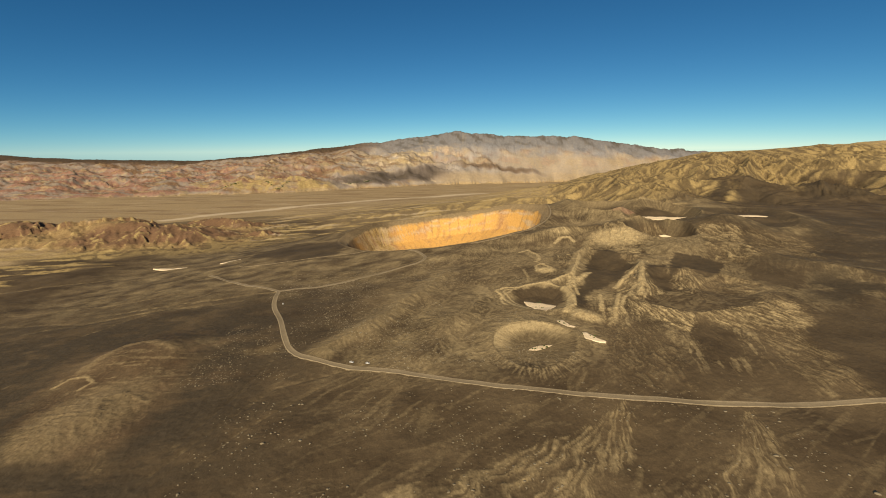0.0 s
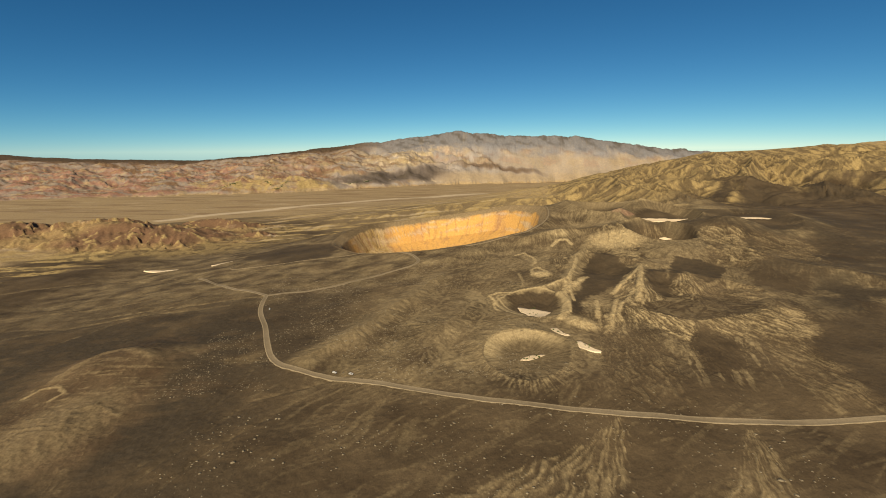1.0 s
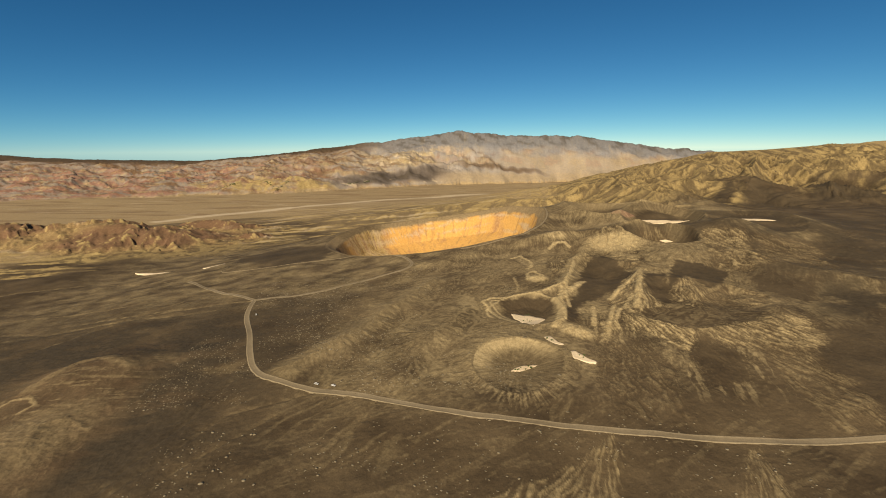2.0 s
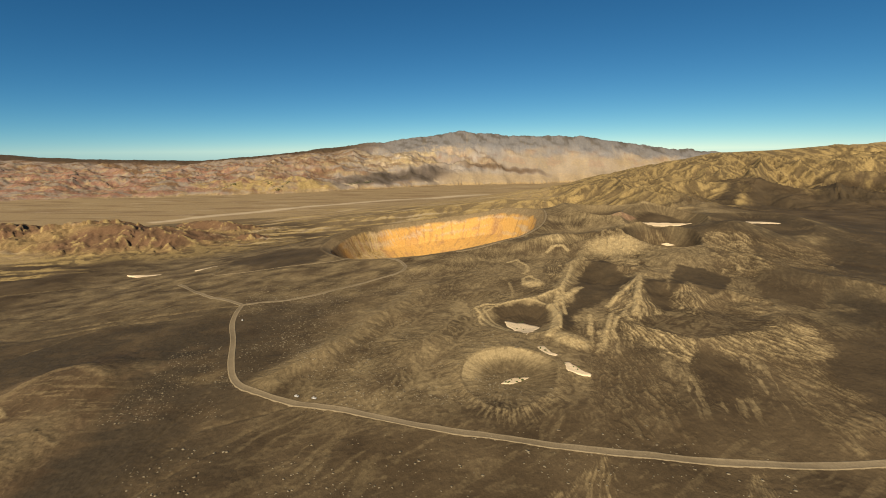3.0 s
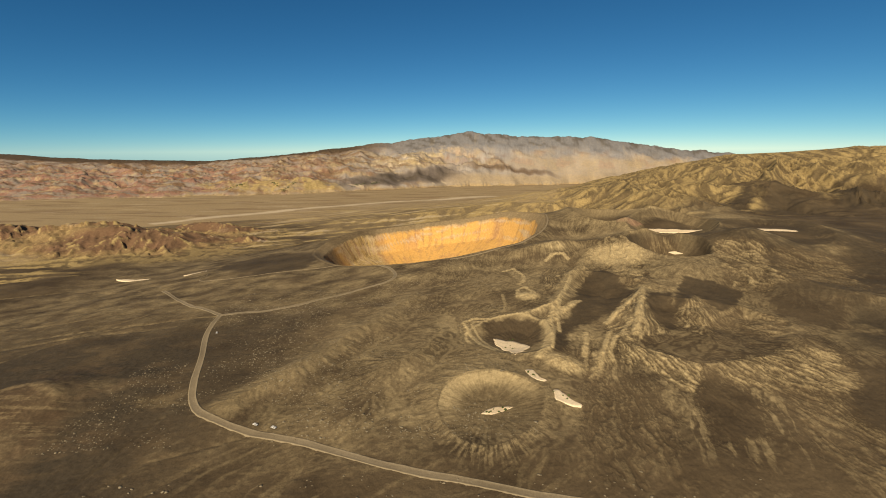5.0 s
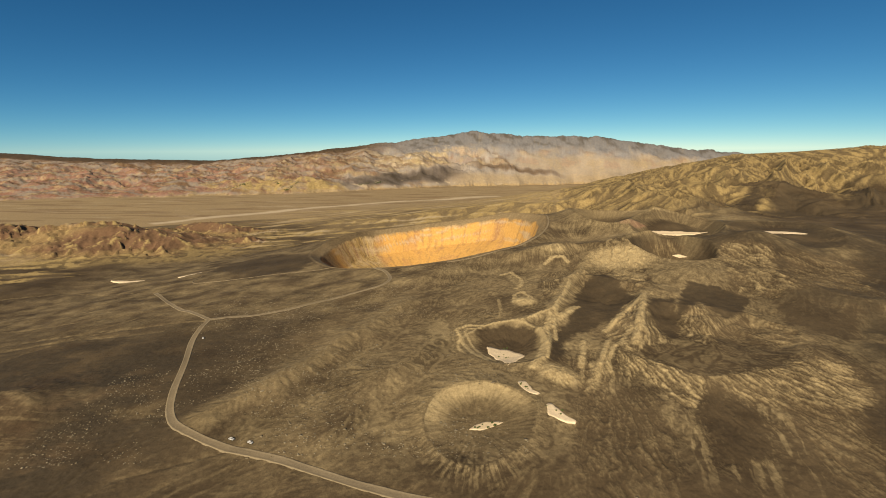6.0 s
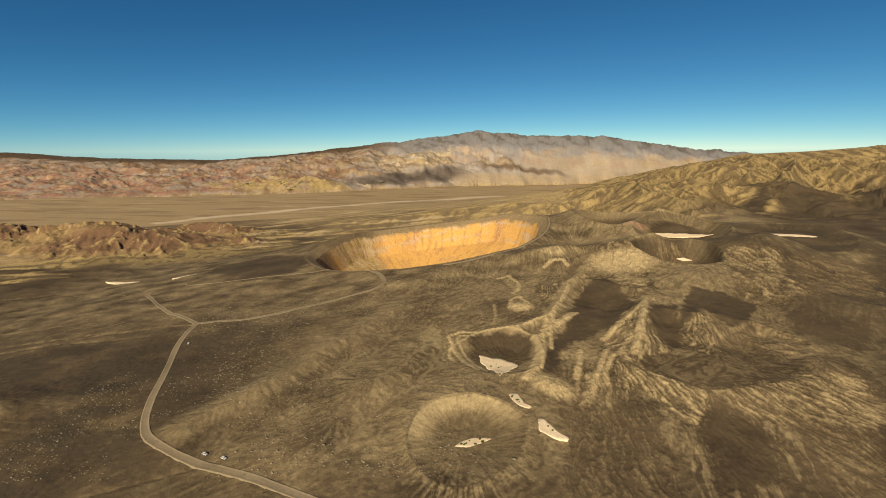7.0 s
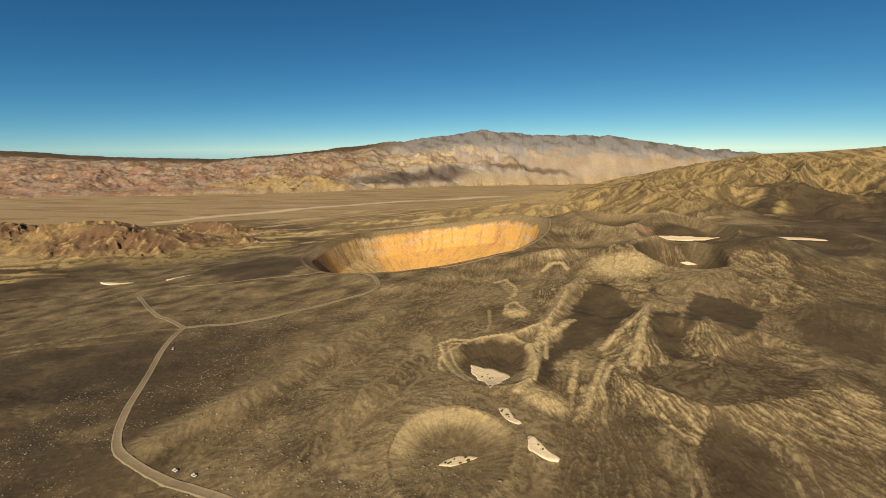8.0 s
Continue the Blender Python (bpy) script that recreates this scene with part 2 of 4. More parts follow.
# darkens the ground beside the tent so that the tent stands out
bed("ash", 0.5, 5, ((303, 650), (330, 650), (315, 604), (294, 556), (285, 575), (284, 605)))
bed("ash", 0.55, 14, ((-429, 979), (-434, 1051), (-361, 1087), (-256, 1048), (-212, 996), (-220, 892), (-299, 884)))
# dark beds on the facets of the long hillside
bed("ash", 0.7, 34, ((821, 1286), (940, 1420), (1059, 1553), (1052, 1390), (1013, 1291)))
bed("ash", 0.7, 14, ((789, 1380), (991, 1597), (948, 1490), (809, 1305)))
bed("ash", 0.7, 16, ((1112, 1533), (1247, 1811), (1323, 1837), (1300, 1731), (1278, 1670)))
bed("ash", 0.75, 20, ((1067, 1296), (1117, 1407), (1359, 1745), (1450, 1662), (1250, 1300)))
bed("ash", 0.45, 26, ((330, 430), (430, 480), (520, 520), (580, 400), (420, 325), (330, 345)))
# bare weathered tuff, fluted by rain
bed("tuff", 0.85, 3.5, ((300, 662), (281, 608), (288, 575), (288, 552), (257, 541), (232, 521), (222, 544), (227, 572), (250, 605), (270, 645)), (300, 670), 5, 0.8)
bed("tuff", 0.62, 4, ((355, 642), (360, 609), (359, 592), (329, 558), (316, 545), (309, 556), (304, 579), (313, 600), (333, 617)), (350, 650), 4)
bed("tuff", 0.95, 2.5, ((228, 534), (246, 521), (262, 504), (283, 486), (279, 468), (257, 442), (248, 452), (243, 476), (237, 498), (227, 487), (220, 502)), (232, 570), 4.5, 0.9)
bed("tuff", 0.72, 5, ((291, 483), (324, 493), (350, 497), (374, 509), (405, 512), (424, 506), (400, 456), (376, 438), (348, 434), (322, 446), (303, 454), (295, 468)), (250, 620), 4.5, 0.9)
bed("tuff", 0.5, 5, ((379, 585), (411, 593), (417, 571), (405, 547), (381, 545), (370, 565)), (340, 640), 4.5)
bed("tuff", 0.62, 7, ((340, 895), (350, 829), (349, 768), (323, 705), (297, 675), (291, 709), (277, 774), (244, 745), (235, 795), (277, 841), (325, 890)), (340, 925), 14, 2.0)
bed("tuff", 0.55, 7, ((348, 822), (390, 786), (445, 790), (470, 820), (458, 766), (426, 699), (393, 697), (374, 714), (335, 665), (325, 690)))
bed("tuff", 0.62, 8, ((479, 836), (509, 829), (545, 812), (507, 737), (489, 673), (444, 650), (420, 668), (424, 710), (452, 775)), (440, 900), 9, 2.0)
bed("tuff", 0.32, 10, ((392, 893), (428, 906), (446, 884), (412, 868)), (420, 940), 6)
bed("tuff", 0.32, 14, ((547, 802), (669, 809), (560, 650), (489, 690)), (440, 900), 8, 1.2)
bed("tuff", 0.62, 4, ((221, 718), (204, 660), (192, 640), (185, 678), (183, 724), (195, 773), (233, 782)), (225, 800), 5)
bed("tuff", 0.6, 4, ((139, 777), (159, 779), (161, 737), (154, 714), (147, 744)))
bed("tuff", 0.56, 4, ((145, 668), (150, 692), (158, 697), (164, 680), (162, 656)))
bed("tuff", 0.8, 3, ((153, 501), (171, 498), (175, 486), (169, 474), (158, 483)), (150, 520), 4)
bed("tuff", 0.7, 3, ((184, 509), (200, 533), (204, 515), (221, 531), (215, 499), (197, 469), (179, 462)), (222, 580), 4.5, 0.8)
bed("tuff", 0.27, 8, ((179, 462), (240, 476), (225, 400), (215, 350), (160, 350), (160, 400)), (225, 620), 5, 0.6)
bed("tuff", 0.36, 9, ((330, 455), (372, 440), (353, 326), (301, 328), (312, 373)), (290, 590), 5, 0.6)
# fans of washed-out silt below the road
bed("tuff", 0.26, 4, ((147, 333), (141, 298), (131, 272), (112, 250), (80, 215), (20, 160), (-120, 150), (-110, 225), (-49, 246), (5, 262), (45, 277), (89, 294), (123, 311)))
bed("tuff", 0.56, 4, ((147, 331), (141, 298), (131, 272), (112, 250), (80, 215), (20, 160), (-120, 150), (-110, 225), (-49, 246), (5, 262), (45, 277), (89, 294), (123, 311)), (150, 352), 7, 0.4)
bed("tuff", 0.24, 4, ((232, 316), (240, 314), (233, 268), (217, 228), (190, 170), (90, 170), (134, 232), (168, 246), (198, 270)))
bed("tuff", 0.5, 4, ((232, 314), (240, 312), (231, 268), (215, 228), (190, 170), (90, 170), (134, 232), (168, 246), (198, 270)), (238, 325), 6, 0.3)
# worn rusty swell on the plain
bed("brown", 0.28, 30, ((-337, 314), (-404, 404), (-430, 476), (-405, 515), (-317, 488), (-268, 444), (-257, 366), (-246, 311), (-302, 280)))
bed("tuff", 0.20, 9, ((-352, 317), (-389, 386), (-379, 415), (-356, 416), (-347, 399), (-323, 331), (-325, 300)), (-400, 620), 4, 0.2)
bed("tuff", 0.21, 9, ((-272, 280), (-293, 333), (-307, 372), (-294, 387), (-257, 370), (-260, 333), (-250, 286)), (-330, 520), 4, 0.2)
bed("rust", 0.8, 5, ((372, 984), (400, 980), (432, 1000), (410, 1010), (385, 1000)))

# pale washes that spread over the plain: points, width at the start, width at the end, strength
WASHES = []


def wash(strength, start, end, *pts):
    """A pale wash over the plain: how pale, its width at the start and at the end, its line."""
    WASHES.append((pts, start, end, strength))


wash(0.28, 4, 7, (-35, 384), (-49, 340), (-58, 312))
wash(0.25, 5, 14, (-170, 452), (-230, 462), (-290, 500))
wash(0.45, 3, 6, (-300, 640), (-420, 640), (-600, 600))
wash(0.45, 3, 4, (-262, 668), (-400, 660), (-520, 640))
wash(0.34, 3, 5, (-379, 697), (-439, 633), (-522, 618), (-687, 657))
wash(0.34, 2.5, 4, (-319, 668), (-415, 648), (-491, 559))
wash(0.34, 3, 5, (-333, 742), (-425, 714), (-557, 698), (-717, 708))
wash(0.34, 4, 6, (-506, 858), (-715, 940), (-867, 844))
wash(0.22, 2, 3, (-82, 412), (-160, 379), (-184, 321), (-212, 268))
wash(0.22, 2, 3, (-117, 375), (-160, 320), (-181, 275))
wash(0.22, 2, 3, (-180, 433), (-189, 373), (-207, 298))
CREST_X, CREST_Z = (-900, 100, 450, 730, 1053, 1310, 1660, 2020, 2600, 6000), (-75, 0, 38, 90, 145, 189, 200, 215, 240, 260)
SKYLINE_X = (-6291, -4480, -4100, -3600, -2400, -1655, -1089, -529, -31, 132, 406, 734, 1303, 1549, 2094, 2692, 4882)
SKYLINE_Z = (270, 200, 172, 145, 122, 183, 246, 307, 368, 388, 370, 341, 342, 298, 226, 169, 61)


def cone_field(x, y, z, out, region, wear, w):
    """Craters, mounds, washes and beds of the near ground."""
    # washes and streaks on the cinder plain
    plain = (1 - w) * smooth(1000, 800, y)
    u, v = x * 0.82 + y * 0.57, -x * 0.57 + y * 0.82
    out["tuff"] = np.maximum(out["tuff"], plain * (0.07 + 0.12 * smooth(-250, -50, x)) * smooth(0.0, 0.7, fbm(u / 150, v / 9, 4, 70, 0.65)))
    out["tuff"] = np.maximum(out["tuff"], plain * (0.07 + 0.12 * smooth(-250, -50, x)) * smooth(0.1, 0.8, fbm((x + 0.25 * y) / 60, (y - 0.25 * x) / 7, 4, 72, 0.7)))
    upland = smooth(480, 760, y) * smooth(1350, 1150, y) * smooth(-900, -600, x) * smooth(600, 400, x)
    out["tuff"] = np.maximum(out["tuff"], upland * (0.26 + 0.25 * fbm(x / 45, y / 30, 4, 74)))
    out["tuff"] = np.maximum(out["tuff"], plain * 0.42 * smooth(-170, -60, x) * smooth(330, 420, y) * smooth(700, 600, y) * (0.7 + 0.5 * fbm(x / 40, y / 40, 4, 76)))
    for pts, wa, wb, strength in WASHES:
        d, t = along(x, y, pts)
        wide = wa + (wb - wa) * t
        edge = d + 0.5 * wide * fbm(x / 18, y / 18, 3, 90)
        out["tuff"] = np.maximum(out["tuff"], strength * smooth(wide, 0.55 * wide, edge) * (0.55 + 0.45 * smooth(0.1, 0.5, np.abs(fbm(x / 14, y / 14, 2, 95)))))
        z = z - 0.8 * np.exp(-(d / wide) ** 2)
    # thin drainage threads over the plain
    sel = (x > -520) & (x < 130) & (y > 180) & (y < 560)
    u, v = 0.63 * x[sel] + 0.78 * y[sel], -0.78 * x[sel] + 0.63 * y[sel]
    thread = smooth(0.80, 0.95, ridged(u / 240, v / 26 + 0.25 * fbm(x[sel] / 40, y[sel] / 40, 2, 84), 2, 85, 0.6))
    out["tuff"][sel] = np.maximum(out["tuff"][sel], 0.24 * thread * smooth(560, 480, y[sel]) * smooth(-0.3, 0.3, fbm(x[sel] / 110, y[sel] / 110, 2, 86)))
    rusty = np.exp(-(((x + 325) / 90) ** 2 + ((y - 400) / 110) ** 2))
    out["tuff"] = np.maximum(out["tuff"], 0.36 * rusty * smooth(0.1, 0.45, fbm((x + 0.2 * y) / 55, y / 5.5, 4, 96, 0.6)))
    out["brown"] = out["brown"] + 0.6 * rusty * smooth(-0.4, 0.4, fbm(x / 60, y / 60, 3, 97) + 0.2)
    # weathered tuff shows through all over the cone field
    field = (0.6 * smooth(-40, 80, x) + 0.4 * smooth(130, 230, x)) * np.maximum(smooth(540, 360, x), smooth(950, 1050, y) * smooth(850, 650, x)) * smooth(360, 440, y) * smooth(1450, 1250, y)
    field = field * (1 - smooth(770, 840, y) * smooth(340, 280, x))
    out["tuff"] = np.maximum(out["tuff"], field * (0.40 + 0.14 * smooth(200, 120, x) * smooth(600, 540, y) + 0.22 * smooth(130, 60, x) * smooth(700, 560, y) + 0.3 * fbm(x / 70, y / 70, 3, 99)))
    # runnels below the dark hollow
    sel = (x > 165) & (x < 430) & (y > 345) & (y < 540)
    run = smooth(0.02, 0.34, fbm((x[sel] - 0.30 * y[sel]) / 6 + 0.5 * fbm(x[sel] / 30, y[sel] / 30, 2, 87), y[sel] / 70, 4, 88, 0.6))
    out["tuff"][sel] = np.maximum(out["tuff"][sel] * 0.55, 0.48 * run * smooth(165, 200, x[sel]) * smooth(430, 360, x[sel]) * smooth(345, 400, y[sel]))
    for i, (cx, cy, ra, rb, turn, h) in enumerate(HILLS):
        c, s = math.cos(radians(turn)), math.sin(radians(turn))
        wob = 0.3 * fbm(x / 120, y / 120, 3, 110)
        d = np.hypot(((x - cx) * c + (y - cy) * s) / ra, (-(x - cx) * s + (y - cy) * c) / rb) + wob
        d = np.clip(d, 0, None)
        z = z + h * np.exp(-1.4 * d ** 1.8) * (1 + 0.5 * wob)
        out["brown"] = np.maximum(out["brown"], smooth(1.6, 1.1, d))
        out["rust"] = np.maximum(out["rust"], 0.16 * smooth(1.4, 0.9, d) * smooth(-0.3, 0.4, fbm(x / 70, y / 70, 3, 111)))
        for key in ("valley", "ochre"):
            out[key] = out[key] * smooth(1.0, 1.6, d)
        skirt = smooth(2.4, 1.6, d) * smooth(0.9, 1.3, d) * smooth(cy + 20, cy - 40, y)
        out["ochre"] = np.maximum(out["ochre"], 0.45 * skirt)
        region[d < 1.3] = 2 + i
    # ash, with right-hand shade and left-hand lens falloff put into its colour
    ash_and_shade = (0.7 + 0.25 * smooth(620, 540, y)) * smooth(390, 500, x) * smooth(1080, 960, y) * smooth(300, 420, y) + 0.6 * smooth(-50, -190, x) * smooth(760, 600, y) + 0.4 * smooth(-160, -280, x) * smooth(640, 500, y)
    out["ash"] = 1.0 * ash_and_shade * (0.25 + 0.75 * smooth(-0.7, 0.3, fbm(x / 60, y / 30, 5, 140, 0.6)))
    # craters
    hollow = np.ones_like(x)
    for i, (name, (cx, cy, r, deep, rim, wide, high, uneven, flat, pale_in)) in enumerate(CRATERS.items()):
        dx, dy = x - cx, y - cy
        ang = np.arctan2(dy, dx)
        wobble = 1 - 0.06 * np.cos(ang - radians(32)) - 0.05 * np.exp(-((ang - radians(138)) / radians(20)) ** 2) if name == "main" else 1 + 0.05 * np.sin(2 * ang + i) + 0.04 * np.sin(3 * ang + 2 * i)
        d = np.hypot(dx, dy) * wobble + (0.30 if name == "split_bowl" else 0.16 if name == "dark_bowl" else 0.02 if name == "main" else 0.05) * r * fbm(x / r * 1.6, y / r * 1.6, 3, 200 + i)
        lip = rim * (1 + uneven * np.cos(ang - radians(high)))
        if name == "main":
            lip = lip + 7 * np.exp(-((ang - radians(142)) / radians(22)) ** 2) + 7 * np.exp(-((ang - radians(38)) / radians(16)) ** 2)
        inner = np.clip((d / r - flat) / (1 - flat), 0, 1)
        if name == "main":
            # loose lip, cliff, scree, flat floor
            q, edge = d / r, 0.91 + 0.04 * np.clip(np.cos(ang - radians(15)), 0, 1)
            west = smooth(radians(50), radians(15), np.abs(np.abs(ang) - radians(180)))
            steep = 0.08 + 0.05 * west
            fall = np.interp(np.clip((edge - q) / steep, 0, 1), (0, 1), (-0.09, -0.46))
            scree = np.interp(np.clip((q - 0.25) / (edge - steep - 0.25), 0, 1), (0, 1), (-1.0, -0.46))
            bowl = lip + deep * np.where(q > edge, -0.09 * (1 - q) / (1 - edge), np.where(q > edge - steep, fall, scree))
        else:
            sunk = deep * (0.45 + 0.55 * np.cos(ang - radians(high))) if name in ("split_bowl", "dark_bowl") else deep
            bowl = -sunk + (sunk + lip) * (0.75 * inner + 0.25 * inner * inner)
        z = z + np.where(d < r, bowl, lip * np.exp(-np.clip(d - r, 0, None) / wide * 1.4))
        if name == "main":
            ease = smooth(r - 12, r + 30, d)
            for key in ("ochre", "valley"):
                out[key] = out[key] * ease
            out["tuff"] = np.where(d < r + 8, 0.15, out["tuff"])
            out["valley"] = np.maximum(out["valley"], 0.55 * smooth(r + 10, r - 4, d))
            q = d / r
            west = smooth(radians(24), radians(12), np.abs(np.mod(ang, 2 * np.pi) - radians(146)))
            wall = smooth(0.006, -0.012, q - edge + 0.010 * fbm(ang * 6, 0 * ang, 2, 77)) * (1 - 0.8 * smooth(radians(162), radians(178), np.abs(ang)))
            below = edge - q
            cliff = smooth(0.11, 0.05, below)
            beds = fbm(ang * 2.5, below * 50, 3, 78)
            scree = fbm(ang * 40 + 0.4 * fbm(ang * 12, below * 9, 2, 791), below * 3, 4, 79)
            out["orange"] = wall * (1 - 0.8 * west) * (0.95 - 0.35 * cliff * smooth(0.0, 0.5, beds) - 0.1 * smooth(0.1, 0.5, scree))
            out["ochre"] = np.maximum(out["ochre"] * ease, west * wall)
            out["valley"] = out["valley"] * (1 - 0.7 * west)
            reds = smooth(0.1, 0.5, fbm(ang * 6, below * 8, 4, 790))
            clefts = smooth(0.2, 0.5, fbm(ang * 22, below * 6, 4, 81, 0.6))
            out["rust"] = np.maximum(out["rust"] * ease, 0.8 * wall * reds)
            out["brown"] = np.maximum(out["brown"] * ease, 0.7 * wall * clefts)
            out["orange"] = out["orange"] * (1 - 0.28 * reds) * (1 - 0.34 * clefts)
            out["sand"] = np.maximum(out["sand"] * ease, wall * np.maximum(0.42 * cliff * smooth(0.1, 0.5, beds) + 0.06 * smooth(0.15, 0.5, scree), 0.28 * west * smooth(-0.4, 0.4, fbm(x / 14, y / 14, 3, 80))))
        else:
            apron = smooth(r * 0.95, r * 1.0, d) * smooth(r + 1.4 * wide, r + 0.1 * wide, d)
            out["tuff"] = np.maximum(out["tuff"], (0.15 if name in ("split_bowl", "dark_bowl", "little") else 0.6) * apron * (0.25 + 0.6 * smooth(-0.3, 0.4, fbm(ang * 22, d / 26, 4, 335, 0.6)) if name == "ring" else 0.6 + 0.4 * fbm(ang * 2, d / 60, 2, 330 + i)))
            keep = pale_in * smooth(0.4, 0.8, d / r)
            if name == "ring":
                # paler far-left wall: the sunlight it catches is painted in as tuff
                keep = 0.24 + 0.58 * smooth(0.4, 0.92, d / r) * smooth(-0.5, 0.8, np.cos(ang - radians(112))) + 0.16 * fbm(ang * 16, d / 30, 3, 340) * smooth(0.3, 0.7, d / r)
            if name == "horseshoe":
                keep = keep + 0.15 * fbm(ang * 9, d / 20, 3, 341)
            out["tuff"] = np.where(d < r * 0.95, keep, out["tuff"]) if name not in ("split_bowl", "dark_bowl") else out["tuff"]
            if name in ("horseshoe", "little", "ridge_bowl", "clay_bowl"):
                out["ash"] = np.maximum(out["ash"], (0.35 if name in ("ridge_bowl", "clay_bowl") else 0.05 if name == "horseshoe" else 0.5 + 0.3 * fbm(x / 30, y / 30, 3, 150)) * smooth(0.99, 0.90, d / r) * smooth(0.1, 0.3, inner) * (1 - np.where(d < r, keep, 0)))
        if name == "horseshoe":
            out["tuff"] = np.maximum(out["tuff"], 0.95 * np.exp(-((d - 1.02 * r) / 2.6) ** 2) * smooth(-1.2, -0.6, np.sin(ang) - 0.5))
        calm = np.where(d < 0.85 * r, 0.25, 0.10) if name == "main" else 0.15 if name in ("ring", "horseshoe") else 0.6 if name in ("split_bowl", "dark_bowl") else 0.3
        reach = r + 15 if name == "main" else r
        wear = wear * (1 - (1 - calm) * smooth(reach * 1.08, reach * 0.94, d))
        if name in ("main", "little", "ring", "horseshoe"):
            hollow = hollow * smooth(0.85 * r, 1.05 * r, d)
        region[d < r * 1.02] = 22 + 3 * i
        region[d < r * 0.93] = 21 + 3 * i
        region[d < r * max(flat, 0.15)] = 20 + 3 * i
    # mounds and ridges
    bare = np.zeros_like(x)
    for cx, cy, ra, rb, turn, h, pale in MOUNDS:
        c, s = math.cos(radians(turn)), math.sin(radians(turn))
        d = np.hypot(((x - cx) * c + (y - cy) * s) / ra, (-(x - cx) * s + (y - cy) * c) / rb)
        z = z + h * np.exp(-1.2 * d * d) * (1 if ra > 120 else hollow)
        if pale > 0.1:
            bare = np.maximum(bare, pale * smooth(1.7, 0.6, d) * hollow)
    for pts, h, half, pale in RIDGES:
        far_x, far_y = [p[0] for p in pts], [p[1] for p in pts]
        sel = (x > min(far_x) - 6 * half) & (x < max(far_x) + 6 * half) & (y > min(far_y) - 6 * half) & (y < max(far_y) + 6 * half)
        px, py = x[sel], y[sel]
        d, t = along(px, py, pts)
        taper = 0.55 + 0.45 * np.sin(np.pi * np.clip(t, 0, 1) ** 0.8)
        e = d + 0.3 * half * fbm(px / (2 * half), py / (2 * half), 2, 120)
        z[sel] += h * taper * np.exp(-1.3 * np.clip(e / half, 0, None) ** 1.5) * (0.35 + 0.65 * hollow[sel])
        bare[sel] = np.maximum(bare[sel], pale * smooth(1.4 * half, 0.4 * half, e))
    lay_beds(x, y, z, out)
    out["tuff"] = np.maximum(out["tuff"], bare)
    out["ash"] = out["ash"] * (1 - np.clip(bare * 1.3, 0, 1))
    return z, wear


def far_ranges(x, y, z, out, region, wear, rise):
    """Badlands and the broad mountain across the valley."""
    foot_far = np.interp(x, (-2663, -1838, -1132, -624, 27, 1041), (2750, 3000, 3200, 3550, 3950, 4150)) + 60 * fbm(x / 200, y / 400, 2, 390)
    jag = (4 + 9 * smooth(-1200, -400, x)) * fbm(x / 230, 0 * x, 6, 395, 0.68)
    sky_z = np.interp(x, SKYLINE_X, SKYLINE_Z) + jag
    k = np.clip((y - foot_far) / (4600 - foot_far), 0, 1)
    sky_z = sky_z - (1 - smooth(0.72, 1.0, k)) * jag
    big = smooth(-1200, -200, x)
    prof = (1 - big) * k ** 0.8 + big * (0.7 * k + 0.3 * k ** 2.2)
    far = -85 + (sky_z + 85) * prof
    hummock = ridged(x / 420, y / 420, 4, 400, 0.5) - 0.72
    layers = ridged(x / 330 + 0.3 * fbm(x / 300, y / 200, 2, 404), (y + 0.15 * x) / 150, 5, 405, 0.6) - 0.72
    fan = smooth(-350, 150, x)
    apron = smooth(300, 700, x) * smooth(0.75, 0.5, k)
    far = far + (hummock * (1 - 0.8 * fan) + 0.85 * layers * (0.4 + 0.6 * fan) * (1 - 0.85 * apron)) * (110 * (1 - big) + 150 * big) * np.minimum(1, 4 * k) * (1 - 0.86 * smooth(0.6, 0.98, k)) * (1 - 0.85 * fan * smooth(0.3, 0.15, k))
    far = far + 38 * np.exp(-(((x + 330) / 420) ** 2 + ((y - 4080 + 0.1 * x) / 90) ** 2))
    back = sky_z - np.clip(y - 4600, -400, None) * 0.6
    far = 0.5 * (far + back - np.sqrt((far - back) ** 2 + 900)) + 14
    is_far = smooth(0, 0.03, k)
    wear = wear * (1 - (0.45 + 0.5 * big) * is_far)
    z = z * (1 - is_far) + far * is_far
    for key in out:
        out[key] = out[key] * (1 - is_far)
    west = 1 - smooth(-1900, -1200, x)
    # rust and grey badlands, tan towards the mountain
    patch = fbm(x / 260, y / 70, 5, 500, 0.6)
    out["valley"] = np.maximum(out["valley"], is_far * (1 - fan) * (1 - west) * 0.7 * smooth(-0.4, 0.5, fbm(x / 300, y / 70, 4, 498)))
    out["rust"] = is_far * (1 - big) * (0.45 + 0.3 * west) * smooth(-0.35, 0.3, patch) * smooth(0.85, 0.4, k)
    out["brown"] = np.maximum(out["brown"], is_far * (1 - big) * smooth(0.70, 0.86, k))
    out["ash"] = np.maximum(out["ash"], is_far * (1 - big) * 0.7 * smooth(0.74, 0.88, k))
    out["brown"] = np.maximum(out["brown"], is_far * (1 - fan) * np.clip((1 - big) * 0.34 + 0.5 * smooth(-0.1, 0.4, fbm(x / 220, y / 55, 5, 510, 0.6)), 0, 1))
    out["tuff"] = np.maximum(out["tuff"], is_far * (1 - big) * 0.5 * smooth(0.15, 0.45, fbm(x / 130, y / 36, 5, 511, 0.65)) * smooth(0.9, 0.6, k))
